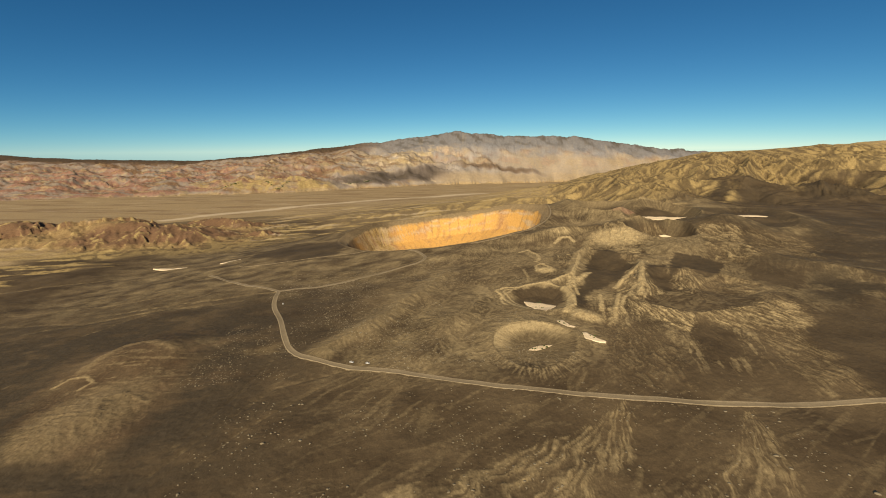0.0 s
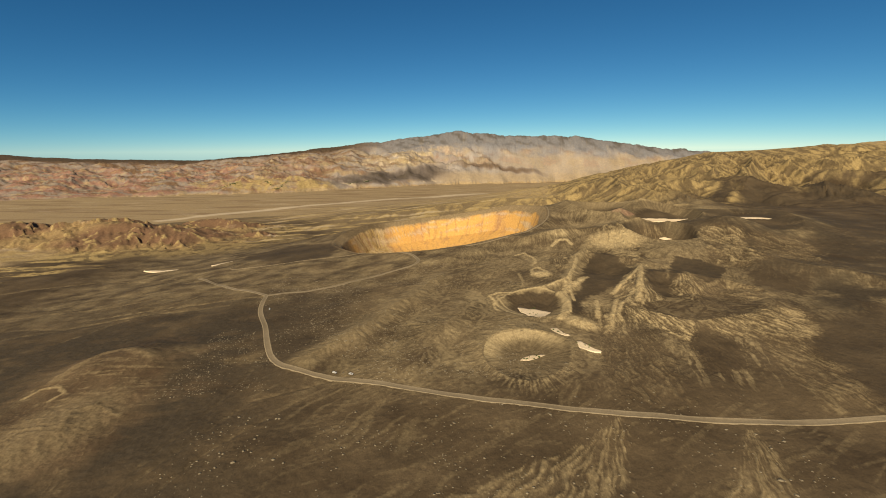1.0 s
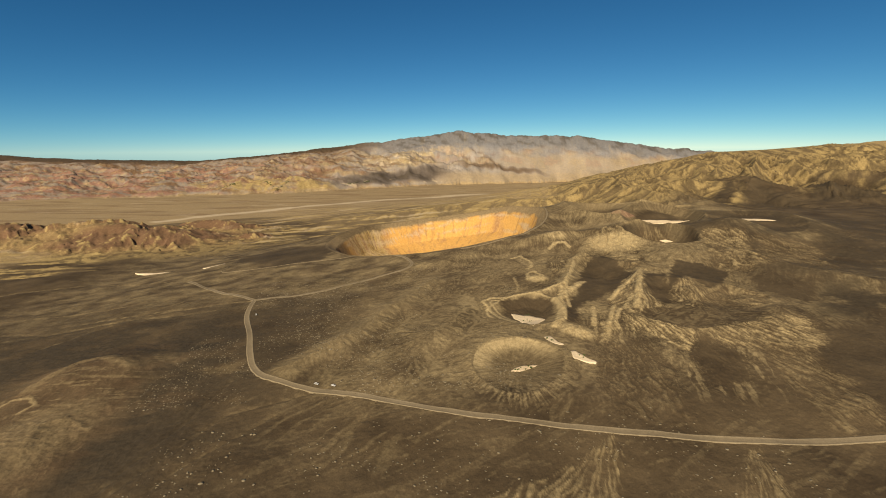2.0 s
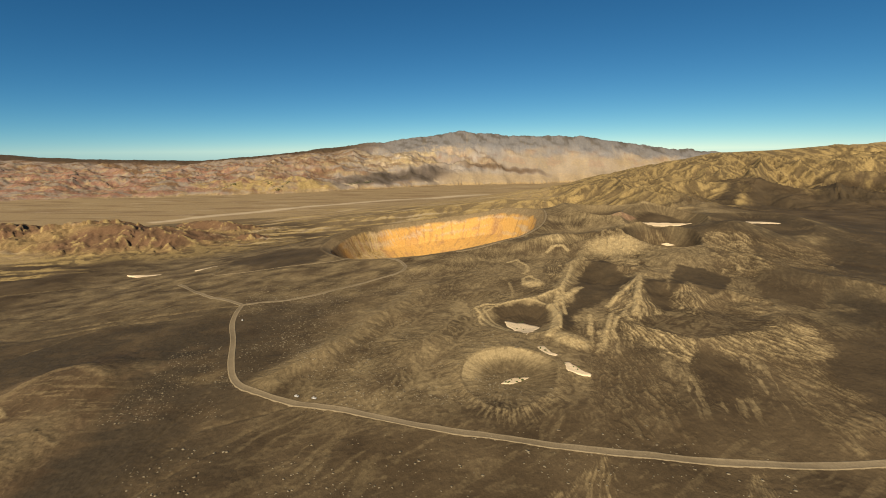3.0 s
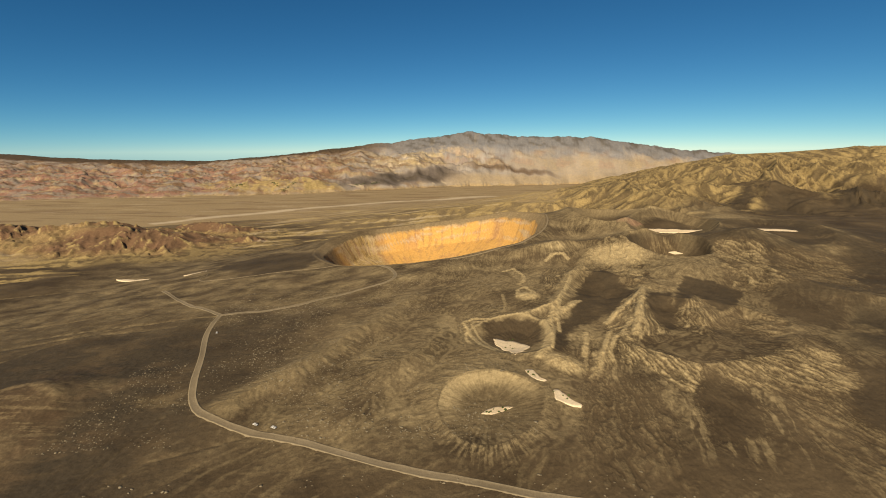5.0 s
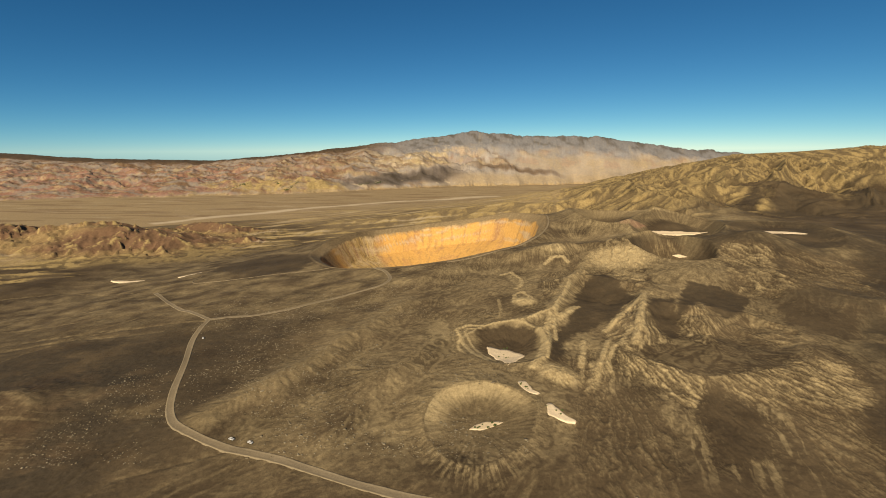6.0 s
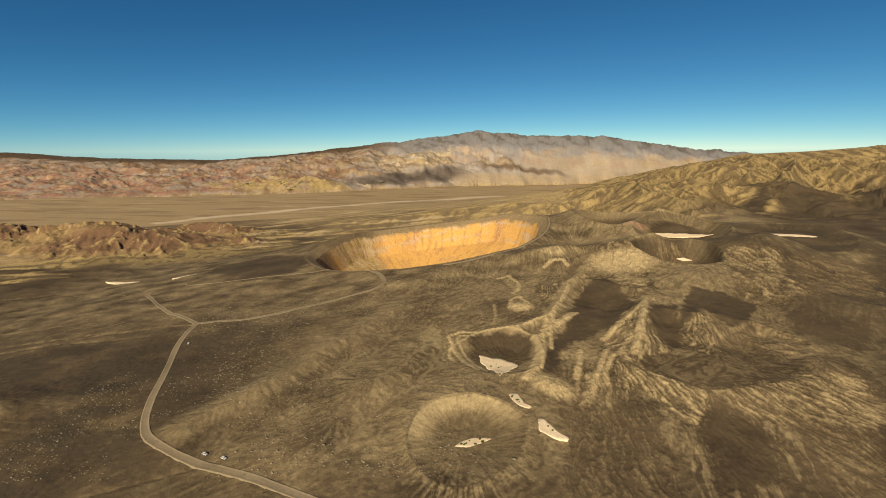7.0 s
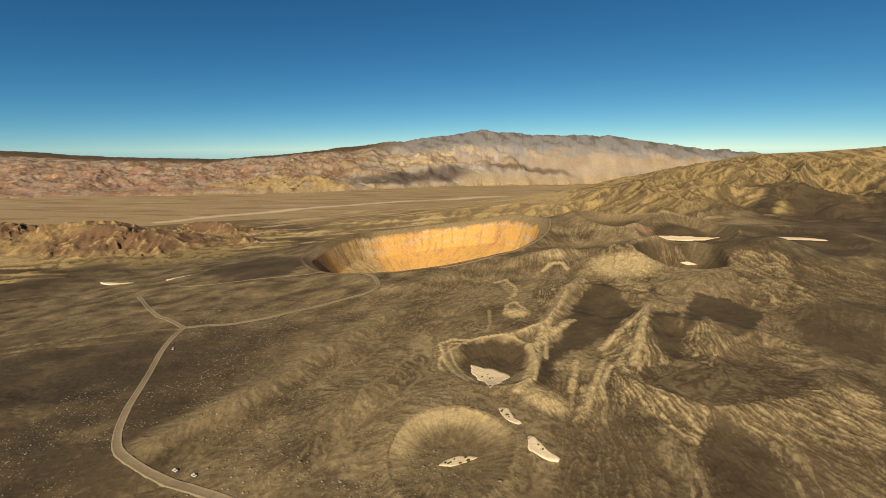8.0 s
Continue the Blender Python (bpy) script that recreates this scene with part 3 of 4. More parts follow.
    out["ochre"] = np.maximum(out["ochre"], is_far * 0.75 * smooth(1.3, 0.6, np.hypot((x + 1150) / 560, (y - 3330 - 0.2 * (x + 1150)) / 150) + 0.4 * fbm(x / 120, y / 60, 3, 540)))
    # cream and rose outcrops on the mountain's middle slopes, grey rock above them
    middle = is_far * big * smooth(0.25, 0.4, k) * smooth(0.85, 0.65, k)
    out["tuff"] = np.maximum(out["tuff"], middle * (1 - apron) * 0.75 * smooth(0.0, 0.45, fbm(x / 150, y / 40, 5, 520, 0.6)) * smooth(500, -200, x))
    out["sand"] = np.maximum(out["sand"], middle * 0.75 * smooth(0.25, 0.5, fbm(x / 80, y / 20, 4, 530, 0.6)) * smooth(300, -500, x))
    out["valley"] = np.maximum(out["valley"], middle * 0.55 * smooth(-0.2, 0.4, fbm(x / 380, y / 150, 3, 533)))
    rose = np.exp(-(((x - 40) / 170) ** 2 + ((y - 4390 + 0.25 * (x - 40)) / 45) ** 2)) * smooth(-0.4, 0.3, fbm(x / 60, y / 25, 3, 532))
    out["rust"] = np.maximum(out["rust"], 0.7 * rose)
    out["sand"] = np.maximum(out["sand"], 0.5 * rose)
    out["rust"] = np.maximum(out["rust"], middle * 0.25 * smooth(0.0, 0.5, patch))
    out["brown"] = np.maximum(out["brown"], is_far * big * 0.55 * smooth(0.3, 0.5, k) * smooth(0.1, 0.45, fbm(x / 150, (y + 0.2 * x) / 40, 5, 514, 0.6)) * (1 - apron))
    out["ash"] = np.maximum(out["ash"], is_far * big * smooth(0.62, 0.9, k) * (0.28 + 0.35 * smooth(0.0, 0.4, fbm(x / 150, (y + 0.3 * x) / 60, 4, 515))))
    out["slate"] = is_far * big * smooth(0.5, 0.85, k + 0.12 * fbm(x / 180, y / 60, 3, 518)) * 0.9
    # dark lava hills before the mountain
    dark = np.exp(-(((x + 420) / 450) ** 4 + ((y - foot_far - 150 - 40 * fbm(x / 200, 0 * x, 3, 512)) / 90) ** 4))
    strip = np.exp(-(((x - 520) / 420) ** 4 + ((y - 4230 - 18 * fbm(x / 120, 0 * x, 3, 513)) / 32) ** 4))
    for key in ("tuff", "sand", "valley", "ochre", "rust"):
        out[key] = out[key] * (1 - 0.85 * dark) * (1 - 0.7 * strip)
    out["brown"] = np.maximum(out["brown"], np.maximum(0.8 * dark, 0.7 * strip))
    out["slate"] = np.maximum(out["slate"], 0.5 * dark)
    out["ash"] = np.maximum(out["ash"], (0.62 + 0.25 * fbm(x / 120, y / 50, 3, 516)) * dark + 0.4 * strip)
    out["sand"] = np.maximum(out["sand"], 0.6 * is_far * smooth(0.4, 0.6, fbm(x / 130, y / 40, 3, 517)) * smooth(0.14, 0.06, k) * smooth(-1100, -700, x) * smooth(500, 100, x))
    # apron of gravel
    out["valley"] = np.maximum(out["valley"], is_far * np.maximum(0.4 * apron, 0.6 * fan * smooth(0.3, 0.15, k)) * (1 - strip))
    out["upper"] = np.where(is_far > 0.5, k > 0.45, rise > 0.45)
    region[is_far > 0.5] = np.where(x[is_far > 0.5] < -700, 10, 11)
    return z, wear, is_far


def lie_of_land(x, y):
    """Large forms of the ground at x, y: height, mineral weights, kind of place."""
    X, Y = x / 100, y / 100
    near = -18.24 + 3.76 * X + 7.77 * Y - 0.47 * X * X + 0.43 * X * Y - 0.37 * Y * Y
    valley = -62 - 0.008 * (y - 1500) + 3 * fbm(x / 500, y / 260, 3, 5)
    ring = np.hypot(x - 60, (y - 650) / 1.05)
    w = smooth(520, 1050, ring)
    w = np.where(x > 300, w * (1 - smooth(300, 700, x) * (1 - smooth(2300, 3000, y))), w)
    z = np.clip(near, -60, 60) * (1 - w) + valley * w
    behind = smooth(150, -600, y)
    z = z * (1 - behind) - 15 * behind
    out = {k: np.zeros_like(x) for k, *_ in MINERALS}
    region = np.zeros(x.shape, np.int32)
    wear = np.ones_like(x)
    cover = w * (1 - smooth(200, 600, x) * (1 - smooth(2300, 3000, y)))
    fringe = ring + 90 * fbm(x / 220, y / 90, 3, 8)
    out["valley"] = smooth(1120, 1260, fringe) * np.where(cover > 0.3, 1, smooth(0, 0.3, cover))
    # the long slope behind the cones
    crest_y = 1850 + 0.33 * (x - 100)
    crest_z = np.interp(x, CREST_X, CREST_Z)
    foot = 1200 + 150 * smooth(600, -200, x)
    rise = np.clip((y - foot) / (crest_y - foot), 0, 1)
    down = smooth(0, 1100, y - crest_y)
    slope_at = smooth(-500, 300, x) * np.clip((y - foot + 60) / 260, 0, 1) * (1 - down)
    up = (0.5 * rise + 0.5 * rise ** 2) * (1 - down)
    z = z * (1 - up) + crest_z * up
    z = np.where(y > crest_y, np.maximum(valley, crest_z + (valley - crest_z) * down), z)
    # spurs fan out from the hill's summit
    fan_a, fan_r = np.arctan2(y - 2500, x - 1500), np.hypot(x - 1500, y - 2500)
    spur = ridged(fan_a * 3.7 + 0.25 * fbm(x / 330, y / 330, 2, 44), fan_r / 560, 4, 45, 0.42) - 0.72
    z = z + slope_at * smooth(0, 500, x) * smooth(150, 650, fan_r) * 125 * spur * (0.35 + 0.65 * smooth(0, 250, crest_y - y))
    patch = 0.6 * fbm(x / 190, y / 190, 3, 61) + 1.0 * rise + 0.02 - 0.35 * smooth(600, 1100, x) * smooth(0.75, 0.4, rise)
    out["ochre"] = slope_at * smooth(-0.4, 0.4, patch) * 0.6
    streak = fbm(x / 170, (y - 0.25 * x) / 36, 4, 60)
    belt = smooth(1230, 1400, y) * smooth(2500, 1900, y) * smooth(-900, -500, x) * smooth(700, 250, x)
    out["ochre"] = np.maximum(out["ochre"], belt * 0.9 * smooth(-0.4, 0.4, streak))
    out["sand"] = 0.45 * belt * smooth(0.3, 0.7, streak)
    out["valley"] = np.maximum(out["valley"] * (1 - 0.4 * belt * smooth(0.1, -0.3, streak)), 0.35 * belt)
    fringe_band = smooth(960, 1080, fringe) * smooth(1420, 1250, fringe) * smooth(-350, -600, x)
    out["ochre"] = np.maximum(out["ochre"], fringe_band * smooth(-0.15, 0.35, streak))
    region[(slope_at > 0.5) & (x > 100)] = 1
    out["brown"] = 0.42 * out["valley"] * smooth(-0.05, 0.5, fbm(x / 420, y / 70, 4, 64)) * (1 - smooth(0.3, 0.8, out["ochre"]))
    # a gravel wash across the valley
    d, t = along(x, y, ((-1150, 1850), (-1000, 2050), (-700, 2330), (-296, 2650), (260, 3000)))
    out["sand"] = out["sand"] + 0.8 * smooth(45 + 40 * t, 15, d + 16 * fbm(x / 90, y / 90, 3, 66))
    out["sand"] = np.maximum(out["sand"], 0.3 * out["valley"] * smooth(0.4, 0.8, fbm(x / 260, y / 60, 4, 67)))
    out["upper"] = rise > 0.45
    is_far = np.zeros_like(x)
    for place, far in ((np.hypot(x - 40, y + 150) < 2250, False), (y > 2550, True)):
        if not place.any():
            continue
        some, kinds = {k: v[place] for k, v in out.items()}, region[place]
        if far:
            z[place], wear[place], is_far[place] = far_ranges(x[place], y[place], z[place], some, kinds, wear[place], rise[place])
        else:
            z[place], wear[place] = cone_field(x[place], y[place], z[place], some, kinds, wear[place], w[place])
        region[place] = kinds
        for key in out:
            out[key][place] = some[key]
    z = z + 2.2 * fbm(x / 110, y / 110, 3, 600) * (1 - is_far) * smooth(1600, 900, y)
    return z, out, region, is_far, wear


class Land:
    """The ground as a fan-shaped grid, finest over the craters, with rills worn into it."""

    def __init__(self):
        self.ang = np.radians(np.concatenate([np.linspace(-57, 0, 470)[:-1], np.linspace(0, 40, 560)[:-1], np.linspace(40, 57, 120), np.linspace(57, 303, 110)[1:-1]]))
        self.rad = np.concatenate([np.linspace(3, 330, 76)[:-1], np.geomspace(330, 490, 110)[:-1], np.geomspace(490, 1020, 420)[:-1], np.geomspace(1020, 1500, 190)[:-1], np.geomspace(1500, 6900, 320)])
        A, R = np.meshgrid(self.ang, self.rad)
        self.shape = A.shape
        self.x, self.y = 40 + R * np.sin(A), -150 + R * np.cos(A)
        z, out, region, is_far, wear = (v for v in lie_of_land(self.x.ravel(), self.y.ravel()))
        z, is_far = z.reshape(self.shape), is_far.reshape(self.shape)
        zr = np.gradient(z, self.rad, axis=0)
        za = np.gradient(z, self.ang, axis=1) / R
        gx, gy = zr * np.sin(A) + za * np.cos(A), zr * np.cos(A) - za * np.sin(A)
        reg, wear = region.reshape(self.shape), wear.reshape(self.shape)
        wear = wear * np.where(R < 1500, 0.22 + 0.95 * np.clip(out["tuff"].reshape(self.shape), 0, 1), 1)
        near = (R < 1500) & (np.abs(A) < 1.1) & (is_far < 0.1) & (reg != 1)
        hill = (reg >= 2) & (reg < 10)
        long_slope = (reg == 1) | ((R >= 1500) & (is_far < 0.1) & (reg == 0) & (np.abs(A) < 1.1))
        rib = np.full(self.shape, 0.5)
        step = np.gradient(self.rad)[:, None] + 0 * A
        for place, cells in ((near & ~hill, ((26, 0.012), (13, 0.05), (6.8, 0.06), (3.6, 0.045))), (hill, ((110, 0.055), (50, 0.07), (24, 0.055))),
                             (long_slope, ((130, 0.035), (60, 0.05), (28, 0.05))), (is_far >= 0.1, ((420, 0.03), (200, 0.035), (95, 0.035)))):
            x, y, sx, sy = self.x[place], self.y[place], gx[place], gy[place]
            worn, total, norm = 0, 0, 0
            for n, (cell, depth) in enumerate(cells):
                steep = np.hypot(sx, sy)
                force = np.clip(steep / (0.2 if cells[0][0] < 50 else 0.30), 0.08, 1.0) * wear[place]
                force = force * smooth(0.45, 0.25, step[place] / cell)
                wave, tx, ty = gullies(x, y, sx, sy, cell, 700 + n, 3.5 if cells[0][0] < 50 else 1.6)
                worn = worn + wave * depth * cell * force
                sx, sy = sx + tx * depth * 4.5 * force, sy + ty * depth * 4.5 * force
                grow = 1.25 if cells[0][0] < 50 else 0.8
                total, norm = total + wave * grow ** n, norm + grow ** n
            z[place] += worn
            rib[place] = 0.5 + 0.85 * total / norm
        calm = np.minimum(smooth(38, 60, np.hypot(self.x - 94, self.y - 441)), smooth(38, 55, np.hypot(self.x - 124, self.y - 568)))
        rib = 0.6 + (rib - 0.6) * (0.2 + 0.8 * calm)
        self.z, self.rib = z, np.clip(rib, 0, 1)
        z += 0.25 * fbm(self.x / 6, self.y / 6, 2, 620) * smooth(1200, 700, self.y)
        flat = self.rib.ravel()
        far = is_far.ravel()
        # more tuff on the ribs, less in the rills
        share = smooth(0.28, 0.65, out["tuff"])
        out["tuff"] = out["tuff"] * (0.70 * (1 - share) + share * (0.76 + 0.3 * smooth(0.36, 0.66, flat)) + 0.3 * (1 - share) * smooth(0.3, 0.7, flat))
        rib_field = (near & ~hill).ravel() * smooth(-150, 60, self.x.ravel()) * smooth(330, 420, self.y.ravel()) * smooth(1150, 1000, self.y.ravel())
        out["tuff"] = out["tuff"] + 0.13 * rib_field * (smooth(0.4, 0.72, flat) - 0.3) * (1 - 0.8 * np.clip(out["ash"], 0, 1)) * (out["orange"] < 0.05)
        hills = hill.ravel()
        # ochre ribs on hills; elsewhere lit spurs and shaded ravines coloured in
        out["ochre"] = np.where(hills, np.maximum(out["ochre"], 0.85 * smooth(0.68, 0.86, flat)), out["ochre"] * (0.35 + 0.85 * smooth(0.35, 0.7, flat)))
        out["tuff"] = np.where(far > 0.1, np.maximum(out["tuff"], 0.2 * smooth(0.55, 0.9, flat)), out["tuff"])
        self.upper = out.pop("upper").astype(bool)
        self.out, self.region = out, region

    def height(self, x, y):
        dx, dy = np.asarray(x, float) - 40, np.asarray(y, float) + 150
        a = np.mod(np.arctan2(dx, dy) + radians(57), 2 * np.pi) - radians(57)
        r = np.hypot(dx, dy)
        i = np.clip(np.searchsorted(self.rad, r) - 1, 0, len(self.rad) - 2)
        j = np.clip(np.searchsorted(self.ang, a) - 1, 0, len(self.ang) - 2)
        u = np.clip((r - self.rad[i]) / (self.rad[i + 1] - self.rad[i]), 0, 1)
        v = np.clip((a - self.ang[j]) / (self.ang[j + 1] - self.ang[j]), 0, 1)
        z = self.z
        return (z[i, j] * (1 - v) + z[i, j + 1] * v) * (1 - u) + (z[i + 1, j] * (1 - v) + z[i + 1, j + 1] * v) * u


land = Land()


# ---- ground, craters, hills and ranges, as pieces of one sheet ----
def mesh_from(name, verts, faces, mat, weights=None):
    me = bpy.data.meshes.new(name)
    me.vertices.add(len(verts))
    me.vertices.foreach_set("co", np.ascontiguousarray(verts, dtype=np.float32).ravel())
    me.loops.add(faces.size)
    me.loops.foreach_set("vertex_index", np.ascontiguousarray(faces, dtype=np.int32).ravel())
    me.polygons.add(len(faces))
    me.polygons.foreach_set("loop_start", np.arange(0, faces.size, faces.shape[1], dtype=np.int32))
    me.update(calc_edges=True)
    me.shade_smooth()
    for key, value in (weights or {}).items():
        me.attributes.new(key, "FLOAT", "POINT").data.foreach_set("value", np.ascontiguousarray(value, dtype=np.float32))
    me.materials.append(mat)
    return me


PIECES = {
    0: ("ground", "dark brown cinder plain with pale streaks and rills", "ground", "structure"),
    1: ("hillside", "long ochre hillside cut by many dark ravines", "hillside", ""),
    2: ("hill", "dark brown hill with tan erosion ribs beside valley", "hill", ""),
    3: ("hill", "low brown hill with tan ribs on valley edge", "hill", ""),
    4: ("hill", "small rounded brown hill sloping to pale valley", "hill", ""),
    5: ("knoll", "tiny tan knoll standing on the valley floor", "hill", ""),
    10: ("mountain_range", "rust and tan badland hills along the far valley", "mountains", ""),
    11: ("mountain", "broad pale mauve mountain with layered rocky foothills", "mountain", ""),
}
SLOPES = {1: ("lower_slope", "upper_slope"), 10: ("foothill", "upper_ridge"), 11: ("alluvial_fan", "summit")}
CRATER_LABELS = ("huge volcanic crater with banded orange rock walls", "small steep cinder crater with grey sloping sides",
                 "wide old crater with brown fluted back wall", "shallow crater with a pale flat clay floor",
                 "shallow rear crater holding a long clay pan", "broken crater with tan mound inside its bowl",
                 "dark bowl with smooth black cinder wall", "horseshoe crater with tan rim and clay floor",
                 "low ring crater with pale fluted inner wall")


def build_land():
    rows, cols = land.shape
    verts = np.stack([land.x.ravel(), land.y.ravel(), land.z.ravel()], axis=1)
    index = np.arange(rows * cols).reshape(rows, cols)
    right = np.roll(index, -1, axis=1)
    quads = np.stack([index[:-1], right[:-1], right[1:], index[1:]], axis=-1).reshape(-1, 4)[:, ::-1]
    kind = land.region[quads[:, 0]]

    def piece(name, key, origin=(0, 0, 0)):
        faces = quads[kind == key]
        if not len(faces):
            return None
        used = np.zeros(rows * cols, bool)
        used[faces.ravel()] = True
        renumber = np.cumsum(used) - 1
        mat = HAZY_FAR if key in (10, 11, 110, 111) else GROUND
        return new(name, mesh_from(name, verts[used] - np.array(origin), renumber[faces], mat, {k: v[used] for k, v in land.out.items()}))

    kind = np.where(np.isin(kind, (1, 10, 11)) & land.upper[quads[:, 0]], kind + 100, kind)
    for key, (name, label, category, sort) in PIECES.items():
        if key not in SLOPES:
            tagged(piece(name, key), label, category, kind=sort)
            continue
        whole = tagged(new(name), label, category)
        for code, slope in zip((key, key + 100), SLOPES[key]):
            ob = piece(slope, code)
            ob.parent = whole
    for i, (spot, label) in enumerate(zip(CRATERS.values(), CRATER_LABELS)):
        middle = (spot[0], spot[1], float(land.height(spot[0], spot[1])))
        crater = tagged(new("crater"), label, "crater", "craters")
        crater.location = middle
        for j, name in enumerate(("floor", "wall", "rim")):
            ob = piece(name, 20 + 3 * i + j, middle)
            if ob:
                ob.parent = crater


build_land()


# ---- dirt roads ----
def curve_through(px, py, step):
    pts = [Vector((a, b)) for a, b in zip(px, py)]
    line = []
    for i in range(len(pts) - 1):
        p0, p1, p2, p3 = pts[max(i - 1, 0)], pts[i], pts[i + 1], pts[min(i + 2, len(pts) - 1)]
        steps = max(2, int((p2 - p1).length / step))
        for s in range(steps):
            t = s / steps
            line.append(0.5 * ((2 * p1) + (p2 - p0) * t + (2 * p0 - 5 * p1 + 4 * p2 - p3) * t * t + (3 * p1 - p0 - 3 * p2 + p3) * t ** 3))
    line.append(pts[-1])
    return np.array([(p.x, p.y) for p in line])


def road_strip(name, label, px, py, width, lift):
    """A graded strip with low berms, laid along a line over the ground."""
    xy = curve_through(px, py, 2.5)
    run = np.gradient(xy, axis=0)
    run /= np.linalg.norm(run, axis=1)[:, None]
    side = np.stack([run[:, 1], -run[:, 0]], axis=1)
    across = np.array([-0.68, -0.56, -0.47, -0.38, -0.2, 0, 0.2, 0.38, 0.47, 0.56, 0.68])
    berm = np.array([0, 0.6, 1, 0.2, 0, 0, 0, 0.2, 1, 0.6, 0])
    wobble = 1 + 0.10 * np.array([noise.noise((a / 30, b / 30, width)) for a, b in xy])
    P = xy[:, None, :] + side[:, None, :] * (across[None, :] * (width * wobble)[:, None])[..., None]
    z = land.height(P[..., 0], P[..., 1])
    z[:, 1:-1] = np.maximum(z[:, 1:-1], 0.5 * z[:, 1:-1] + 0.5 * z[:, 1:-1].mean(axis=1, keepdims=True)) + lift
    for _ in range(3):
        z[1:-1, 1:-1] = np.maximum(z[1:-1, 1:-1], (z[:-2, 1:-1] + z[2:, 1:-1]) / 2)
    z = z + 0.18 * berm
    z[:, 0] -= 0.8
    z[:, -1] -= 0.8
    n, m = z.shape
    verts = np.concatenate([P, z[..., None]], axis=2).reshape(-1, 3)
    idx = np.arange(n * m).reshape(n, m)
    faces = np.stack([idx[:-1, :-1], idx[1:, :-1], idx[1:, 1:], idx[:-1, 1:]], axis=-1).reshape(-1, 4)
    me = mesh_from(name, verts, faces, ROAD, {"berm": np.tile(berm, n) * 0.9 + 0.1})
    return tagged(new(name, me), label, "road", kind="structure")


road_strip("road", "graded pale dirt road winding over the cinder plain",
           (700, 500, 347, 243, 150, 80, 27, -35, -105, -143, -166, -183, -208, -242, -256),
           (330, 322, 320, 321, 334, 353, 366, 391, 415, 433, 456, 486, 543, 613, 672), 5.8, 0.12)
road_strip("road_to_rim", "narrow dirt road climbing to the crater rim", (-256, -199, -133, -80, -42, -32, -50, -98), (672, 678, 705, 730, 752, 782, 825, 868), 4.8, 0.1)
road_strip("road_west", "dirt side road running off across dark cinders", (-256, -300, -339, -452), (672, 703, 732, 843), 5.2, 0.1)
road_strip("track", "faint footpath along the crater rim", (-98, -150, -260, -400, -420), (868, 885, 880, 880, 930), 1.6, 0.08)


rim_turn = np.radians(np.linspace(-75, 12, 12))
rim_reach = 1.03 * CRATERS["main"][2] / (1 - 0.06 * np.cos(rim_turn - radians(32)))
road_strip("rim_path", "worn pale footpath along the crater rim crest", CRATERS["main"][0] + rim_reach * np.cos(rim_turn),
           CRATERS["main"][1] + rim_reach * np.sin(rim_turn), 2.4, 0.1)


# ---- dry clay pans ----
def clay_pan(label, pts):
    """A thin sheet of dried mud with a ragged outline, in a hollow."""
    rings = 6
    px, py = [p[0] for p in pts], [p[1] for p in pts]
    edge = curve_through(px + px[:1], py + py[:1], 1.5)[:-1]
    cx, cy = edge.mean(axis=0)
    size = math.sqrt(np.ptp(edge[:, 0]) * np.ptp(edge[:, 1]))
    rough = 1 + 0.16 * np.array([noise.fractal((4 * ax / size, 4 * ay / size, 0), 1, 2, 4) for ax, ay in edge])
    f = np.concatenate([np.linspace(0.02, 1, rings), [1.04]])
    x = cx + f[:, None] * ((edge[:, 0] - cx) * rough)[None]
    y = cy + f[:, None] * ((edge[:, 1] - cy) * rough)[None]
    z = land.height(x, y)
    level = 0.5 if size > 16 else 0.2
    z[:-1] = (1 - level) * z[:-1] + level * np.mean(z[:-1]) + 0.25
    z[:-1] = np.maximum(z[:-1], land.height(x, y)[:-1] + 0.12)
    z[-1] -= 0.5
    idx = np.arange(z.size).reshape(z.shape)
    nxt = np.roll(idx, -1, axis=1)
    faces = np.stack([idx[:-1], idx[1:], nxt[1:], nxt[:-1]], axis=-1).reshape(-1, 4)
    me = mesh_from("clay_pan", np.stack([x.ravel(), y.ravel(), z.ravel()], axis=1), faces, CLAY)
    return tagged(new("clay_pan", me), label, "clay pan", "clay pans")


clay_pan("pale dry clay pan on the horseshoe crater floor", ((105, 564), (115, 560), (130, 551), (142, 538), (132, 525), (123, 511), (118, 527), (111, 534)))
clay_pan("thin sliver of pale dried clay among cinders", ((128, 483), (134, 485), (138, 477), (140, 469), (145, 465), (140, 463), (133, 469)))
clay_pan("narrow pale clay pan between low cinder ribs", ((147, 448), (151, 452), (156, 444), (160, 436), (166, 430), (160, 428), (153, 432), (147, 437)))
clay_pan("small cracked clay pan inside the ring crater", ((87, 428), (92, 434), (101, 438), (113, 435), (105, 432), (96, 428)))
clay_pan("tiny white clay pan in the small crater", ((429, 880), (438, 875), (445, 864), (437, 870)))
clay_pan("long pale clay flat in the shallow crater", ((412, 974), (440, 982), (485, 985), (528, 976), (490, 968), (445, 965)))
clay_pan("broad pale clay flat in the rear crater", ((574, 934), (600, 938), (632, 930), (664, 910), (622, 914), (590, 922)))
clay_pan("thin pale clay strip on the dark plain", ((-670, 1010), (-640, 1008), (-572, 985), (-600, 985), (-650, 999)))
clay_pan("small pale clay strip on the dark plain", ((-492, 966), (-480, 979), (-462, 991), (-457, 987), (-474, 974), (-486, 963)))


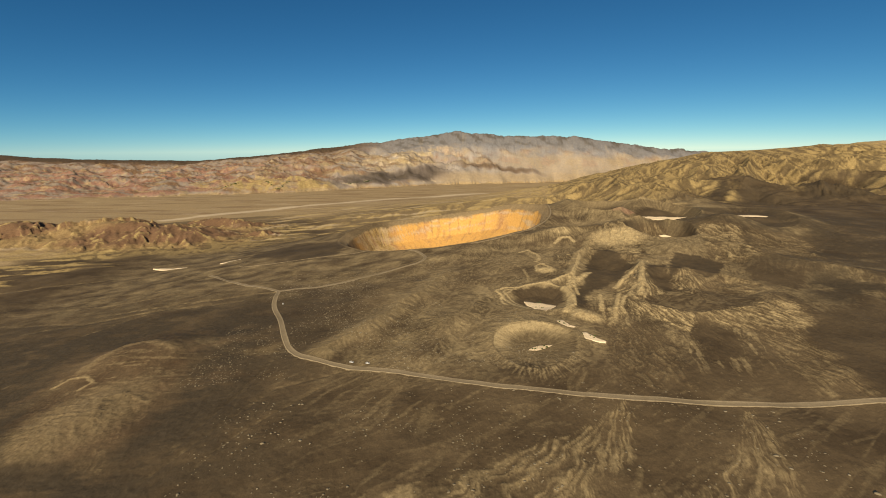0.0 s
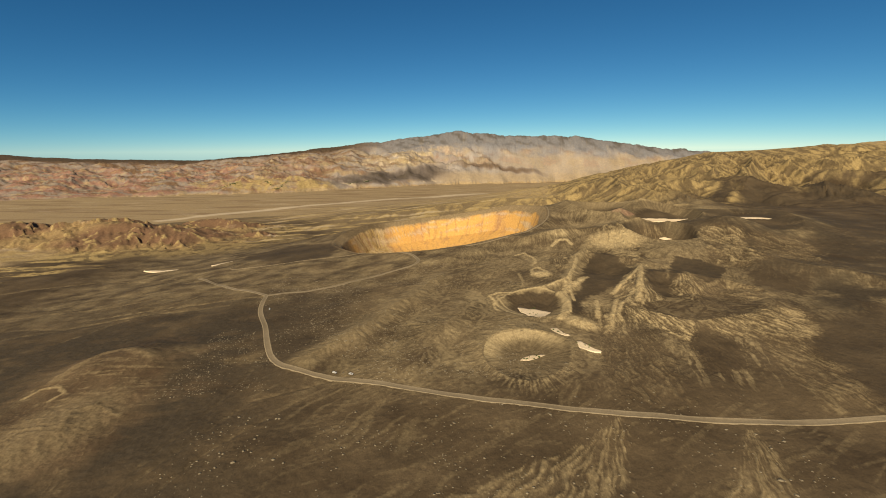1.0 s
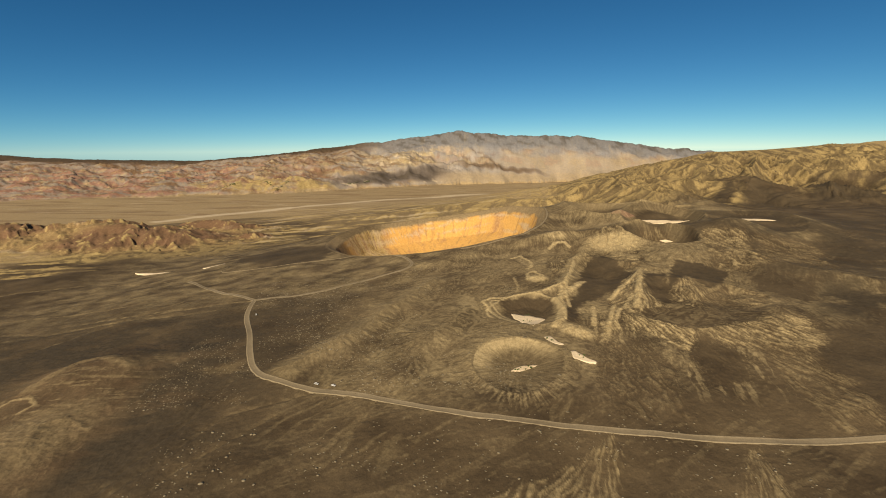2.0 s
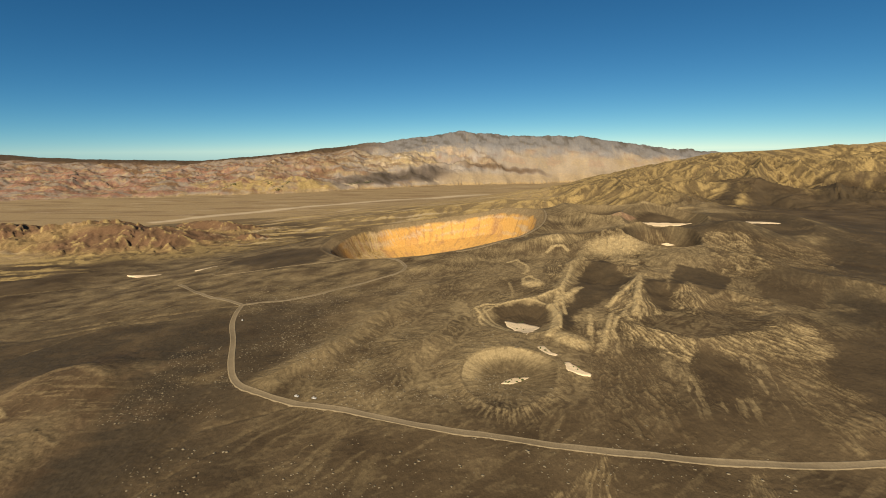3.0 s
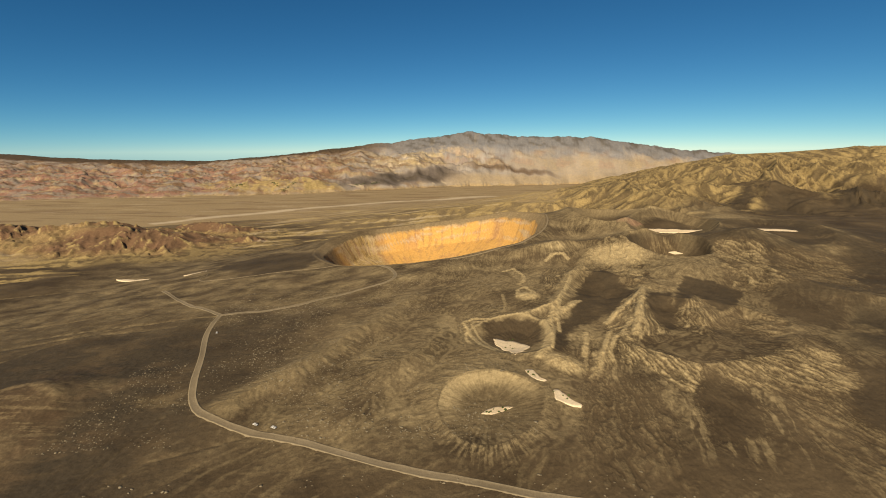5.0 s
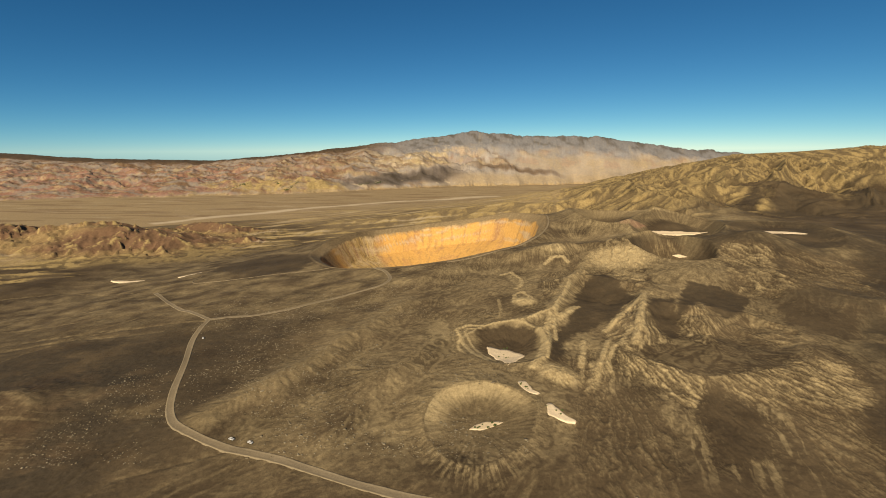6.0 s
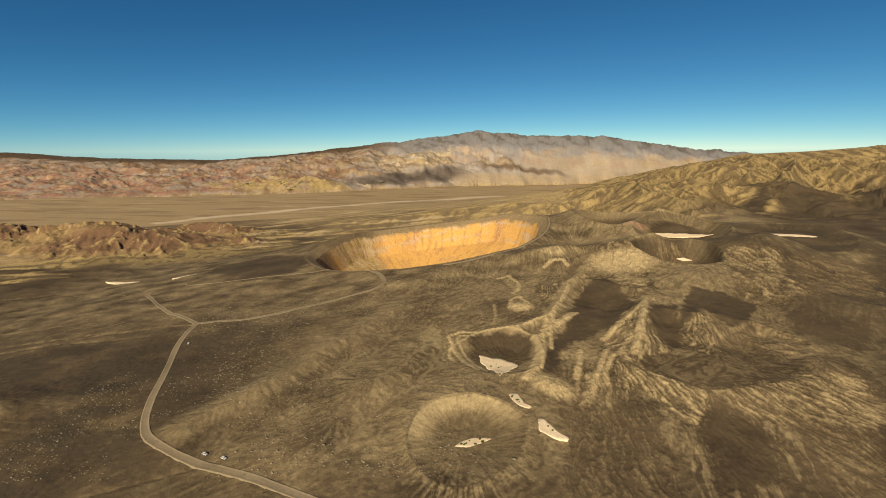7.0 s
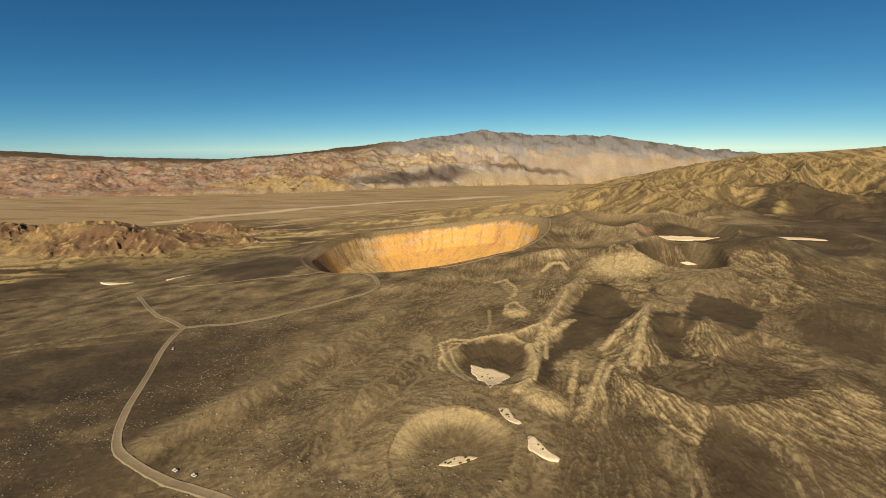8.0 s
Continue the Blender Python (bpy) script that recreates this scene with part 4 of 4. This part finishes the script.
# ---- desert brush ----
def brush(name, label, count, box, size, mat, seed, patch, dense, springs=()):
    """Many low dry shrubs, two ragged clumps each, strewn over a box or along spring lines."""
    rng = np.random.default_rng(seed)
    bm = bmesh.new()
    bmesh.ops.create_icosphere(bm, subdivisions=1, radius=1)
    ball = np.array([v.co for v in bm.verts])
    tris = np.array([[v.index for v in f.verts] for f in bm.faces])
    bm.free()
    x, y = rng.uniform(box[0], box[1], count * 6), rng.uniform(box[2], box[3], count * 6)
    keep = (rng.random(count * 6) < smooth(-0.2, 0.5, fbm(x / patch, y / patch, 3, seed) + dense))
    keep &= ~((x > 170) & (y > 430) & (y < 1000)) & (np.hypot(x - 124, y - 565) > 48)
    x, y = x[keep][:count], y[keep][:count]
    for line in springs:
        px, py = np.array(line).T
        t = rng.uniform(0, len(px) - 1, 34)
        x = np.append(x, np.interp(t, range(len(px)), px) + rng.normal(0, 7, 34))
        y = np.append(y, np.interp(t, range(len(py)), py) + rng.normal(0, 7, 34))
    z = land.height(x, y)
    r = size * rng.lognormal(0, 0.35, len(x))
    verts, faces = [], []
    for clump in range(2):
        off = rng.normal(0, 0.45, (len(x), 2)) * r[:, None] * clump
        rr = r * (1 - 0.3 * clump)
        p = ball[None] * (1 + rng.uniform(-0.35, 0.3, (len(x), len(ball), 1)))
        p = p * rr[:, None, None] * np.array([1, 1, 0.2])
        p += np.stack([x + off[:, 0], y + off[:, 1], z + 0.1 * rr], axis=1)[:, None]
        base = sum(len(v) for v in verts)
        verts.append(p.reshape(-1, 3))
        faces.append((tris[None] + (base + np.arange(len(x)) * len(ball))[:, None, None]).reshape(-1, 3))
    me = mesh_from(name, np.concatenate(verts), np.concatenate(faces), mat)
    return tagged(new(name, me), label, "shrubs", kind="stuff")


brush("desert_shrubs", "scattered straw-coloured desert shrubs on dark cinders", 900, (-190, 260, 190, 360), 0.62, STRAW, 11, 60, 0.2)
brush("desert_scrub", "low sparse straw-coloured scrub on the cinder slopes", 5200, (-260, 130, 395, 760), 0.52, STRAW, 13, 90, 0.1)
brush("far_bushes", "green bushes along a spring at the foot of the badlands", 0, (-1480, -1080, 3190, 3290), 5.0, GREEN, 12, 90, -0.35,
      (((-1297, 3361), (-1235, 3289), (-1168, 3218)), ((-1136, 3357), (-1149, 3278), (-1168, 3218)),
       ((-1549, 3161), (-1499, 3199), (-1470, 3266)), ((-762, 3507), (-693, 3585), (-577, 3670))))


def dark_shrub(label, x, y, size, seed):
    """One rounded bush of several leafy clumps."""
    rng = random.Random(seed)
    bm = bmesh.new()
    for k in range(7):
        r = size * rng.uniform(0.35, 0.6)
        a, d = rng.uniform(0, 6.28), size * rng.uniform(0.0, 0.6)
        made = bmesh.ops.create_icosphere(bm, subdivisions=1, radius=r, matrix=Matrix.Translation((d * math.cos(a), d * math.sin(a), r * 0.7)))
        for v in made["verts"]:
            v.co += Vector((rng.uniform(-1, 1), rng.uniform(-1, 1), rng.uniform(-1, 1))) * r * 0.3
    me = bpy.data.meshes.new("shrub")
    bm.to_mesh(me)
    bm.free()
    me.materials.append(GREEN)
    ob = tagged(new("shrub", me), label, "shrub", "shrubs on the clay")
    ob.location = (x, y, float(land.height(x, y)) + 0.1)
    return ob


for cx, cy, ra, rb, turn, count in ((122, 548, 20, 17, -20, 9), (136, 474, 12, 4, -55, 5), (155, 440, 14, 5, -42, 5), (98, 433, 13, 6, 12, 8)):
    for k in range(count):
        a, d = random.uniform(0, 6.28), random.uniform(0.1, 0.8)
        u, v = ra * d * math.cos(a), rb * d * math.sin(a)
        c, s_ = math.cos(radians(turn)), math.sin(radians(turn))
        dark_shrub("dark green bush growing on pale dry clay", cx + u * c - v * s_, cy + u * s_ + v * c, random.uniform(0.7, 1.3), k + count)


# ---- vehicles pulled over beside the road ----
def paint(name, colour, rough, metal=0.0):
    m, tree, b = material(name, rough)
    b.inputs["Base Color"].default_value = (*colour, 1)
    b.inputs["Metallic"].default_value = metal
    b.inputs["Specular IOR Level"].default_value = 0.5
    return m


STEEL = paint("dull_steel", (0.45, 0.45, 0.44), 0.35, 0.9)
WHITE, GLASS, TYRE = paint("white_paint", (0.62, 0.60, 0.56), 0.35), paint("dark_glass", (0.02, 0.025, 0.03), 0.08), paint("tyre_rubber", (0.02, 0.02, 0.02), 0.8)


def part(name, bm, mat, parent, label=""):
    me = bpy.data.meshes.new(name)
    bm.to_mesh(me)
    bm.free()
    me.materials.append(mat)
    ob = new(name, me)
    ob.parent = parent
    return tagged(ob, label)


def box_form(low, high, top_in=0.0, bevel=0.08):
    """A bevelled block whose top is drawn in along its length."""
    bm = bmesh.new()
    bmesh.ops.create_cube(bm, size=1)
    for v in bm.verts:
        v.co = Vector([low[i] + (v.co[i] + 0.5) * (high[i] - low[i]) for i in range(3)])
        if v.co.z > (low[2] + high[2]) / 2:
            v.co.x *= 1 - top_in
            v.co.y *= 1 - 0.4 * top_in
    bmesh.ops.bevel(bm, geom=list(bm.edges), offset=bevel, segments=2, affect="EDGES")
    return bm


def parked_car(x, y, heading):
    car = tagged(new("car"), "white car parked on the dirt road shoulder", "car", "cars by the road")
    part("body", box_form((-2.2, -0.9, 0.35), (2.2, 0.9, 1.0), 0.04), WHITE, car)
    part("cabin", box_form((-1.5, -0.82, 0.95), (1.0, 0.82, 1.35), 0.12), GLASS, car, "dark glass windows")
    part("roof", box_form((-1.3, -0.76, 1.32), (0.8, 0.76, 1.5), 0.08), WHITE, car)
    for wx in (-1.35, 1.35):
        for wy in (-0.85, 0.85):
            bm = bmesh.new()
            bmesh.ops.create_cone(bm, cap_ends=True, segments=16, radius1=0.36, radius2=0.36, depth=0.24,
                                  matrix=Matrix.Translation((wx, wy, 0.36)) @ Matrix.Rotation(radians(90), 4, "X"))
            wheel = part("wheel", bm, TYRE, car)
            bm = bmesh.new()
            bmesh.ops.create_cone(bm, cap_ends=True, segments=12, radius1=0.2, radius2=0.17, depth=0.27,
                                  matrix=Matrix.Translation((wx, wy, 0.36)) @ Matrix.Rotation(radians(90), 4, "X"))
            part("rim", bm, STEEL, wheel, "dull grey steel rim")
    car.matrix_basis = pose(x, y, float(land.height(x, y)) + 0.25, 0, 0, heading)


parked_car(-229, 612, 115)
parked_car(-93, 419, -22)
parked_car(-76, 414, -22)
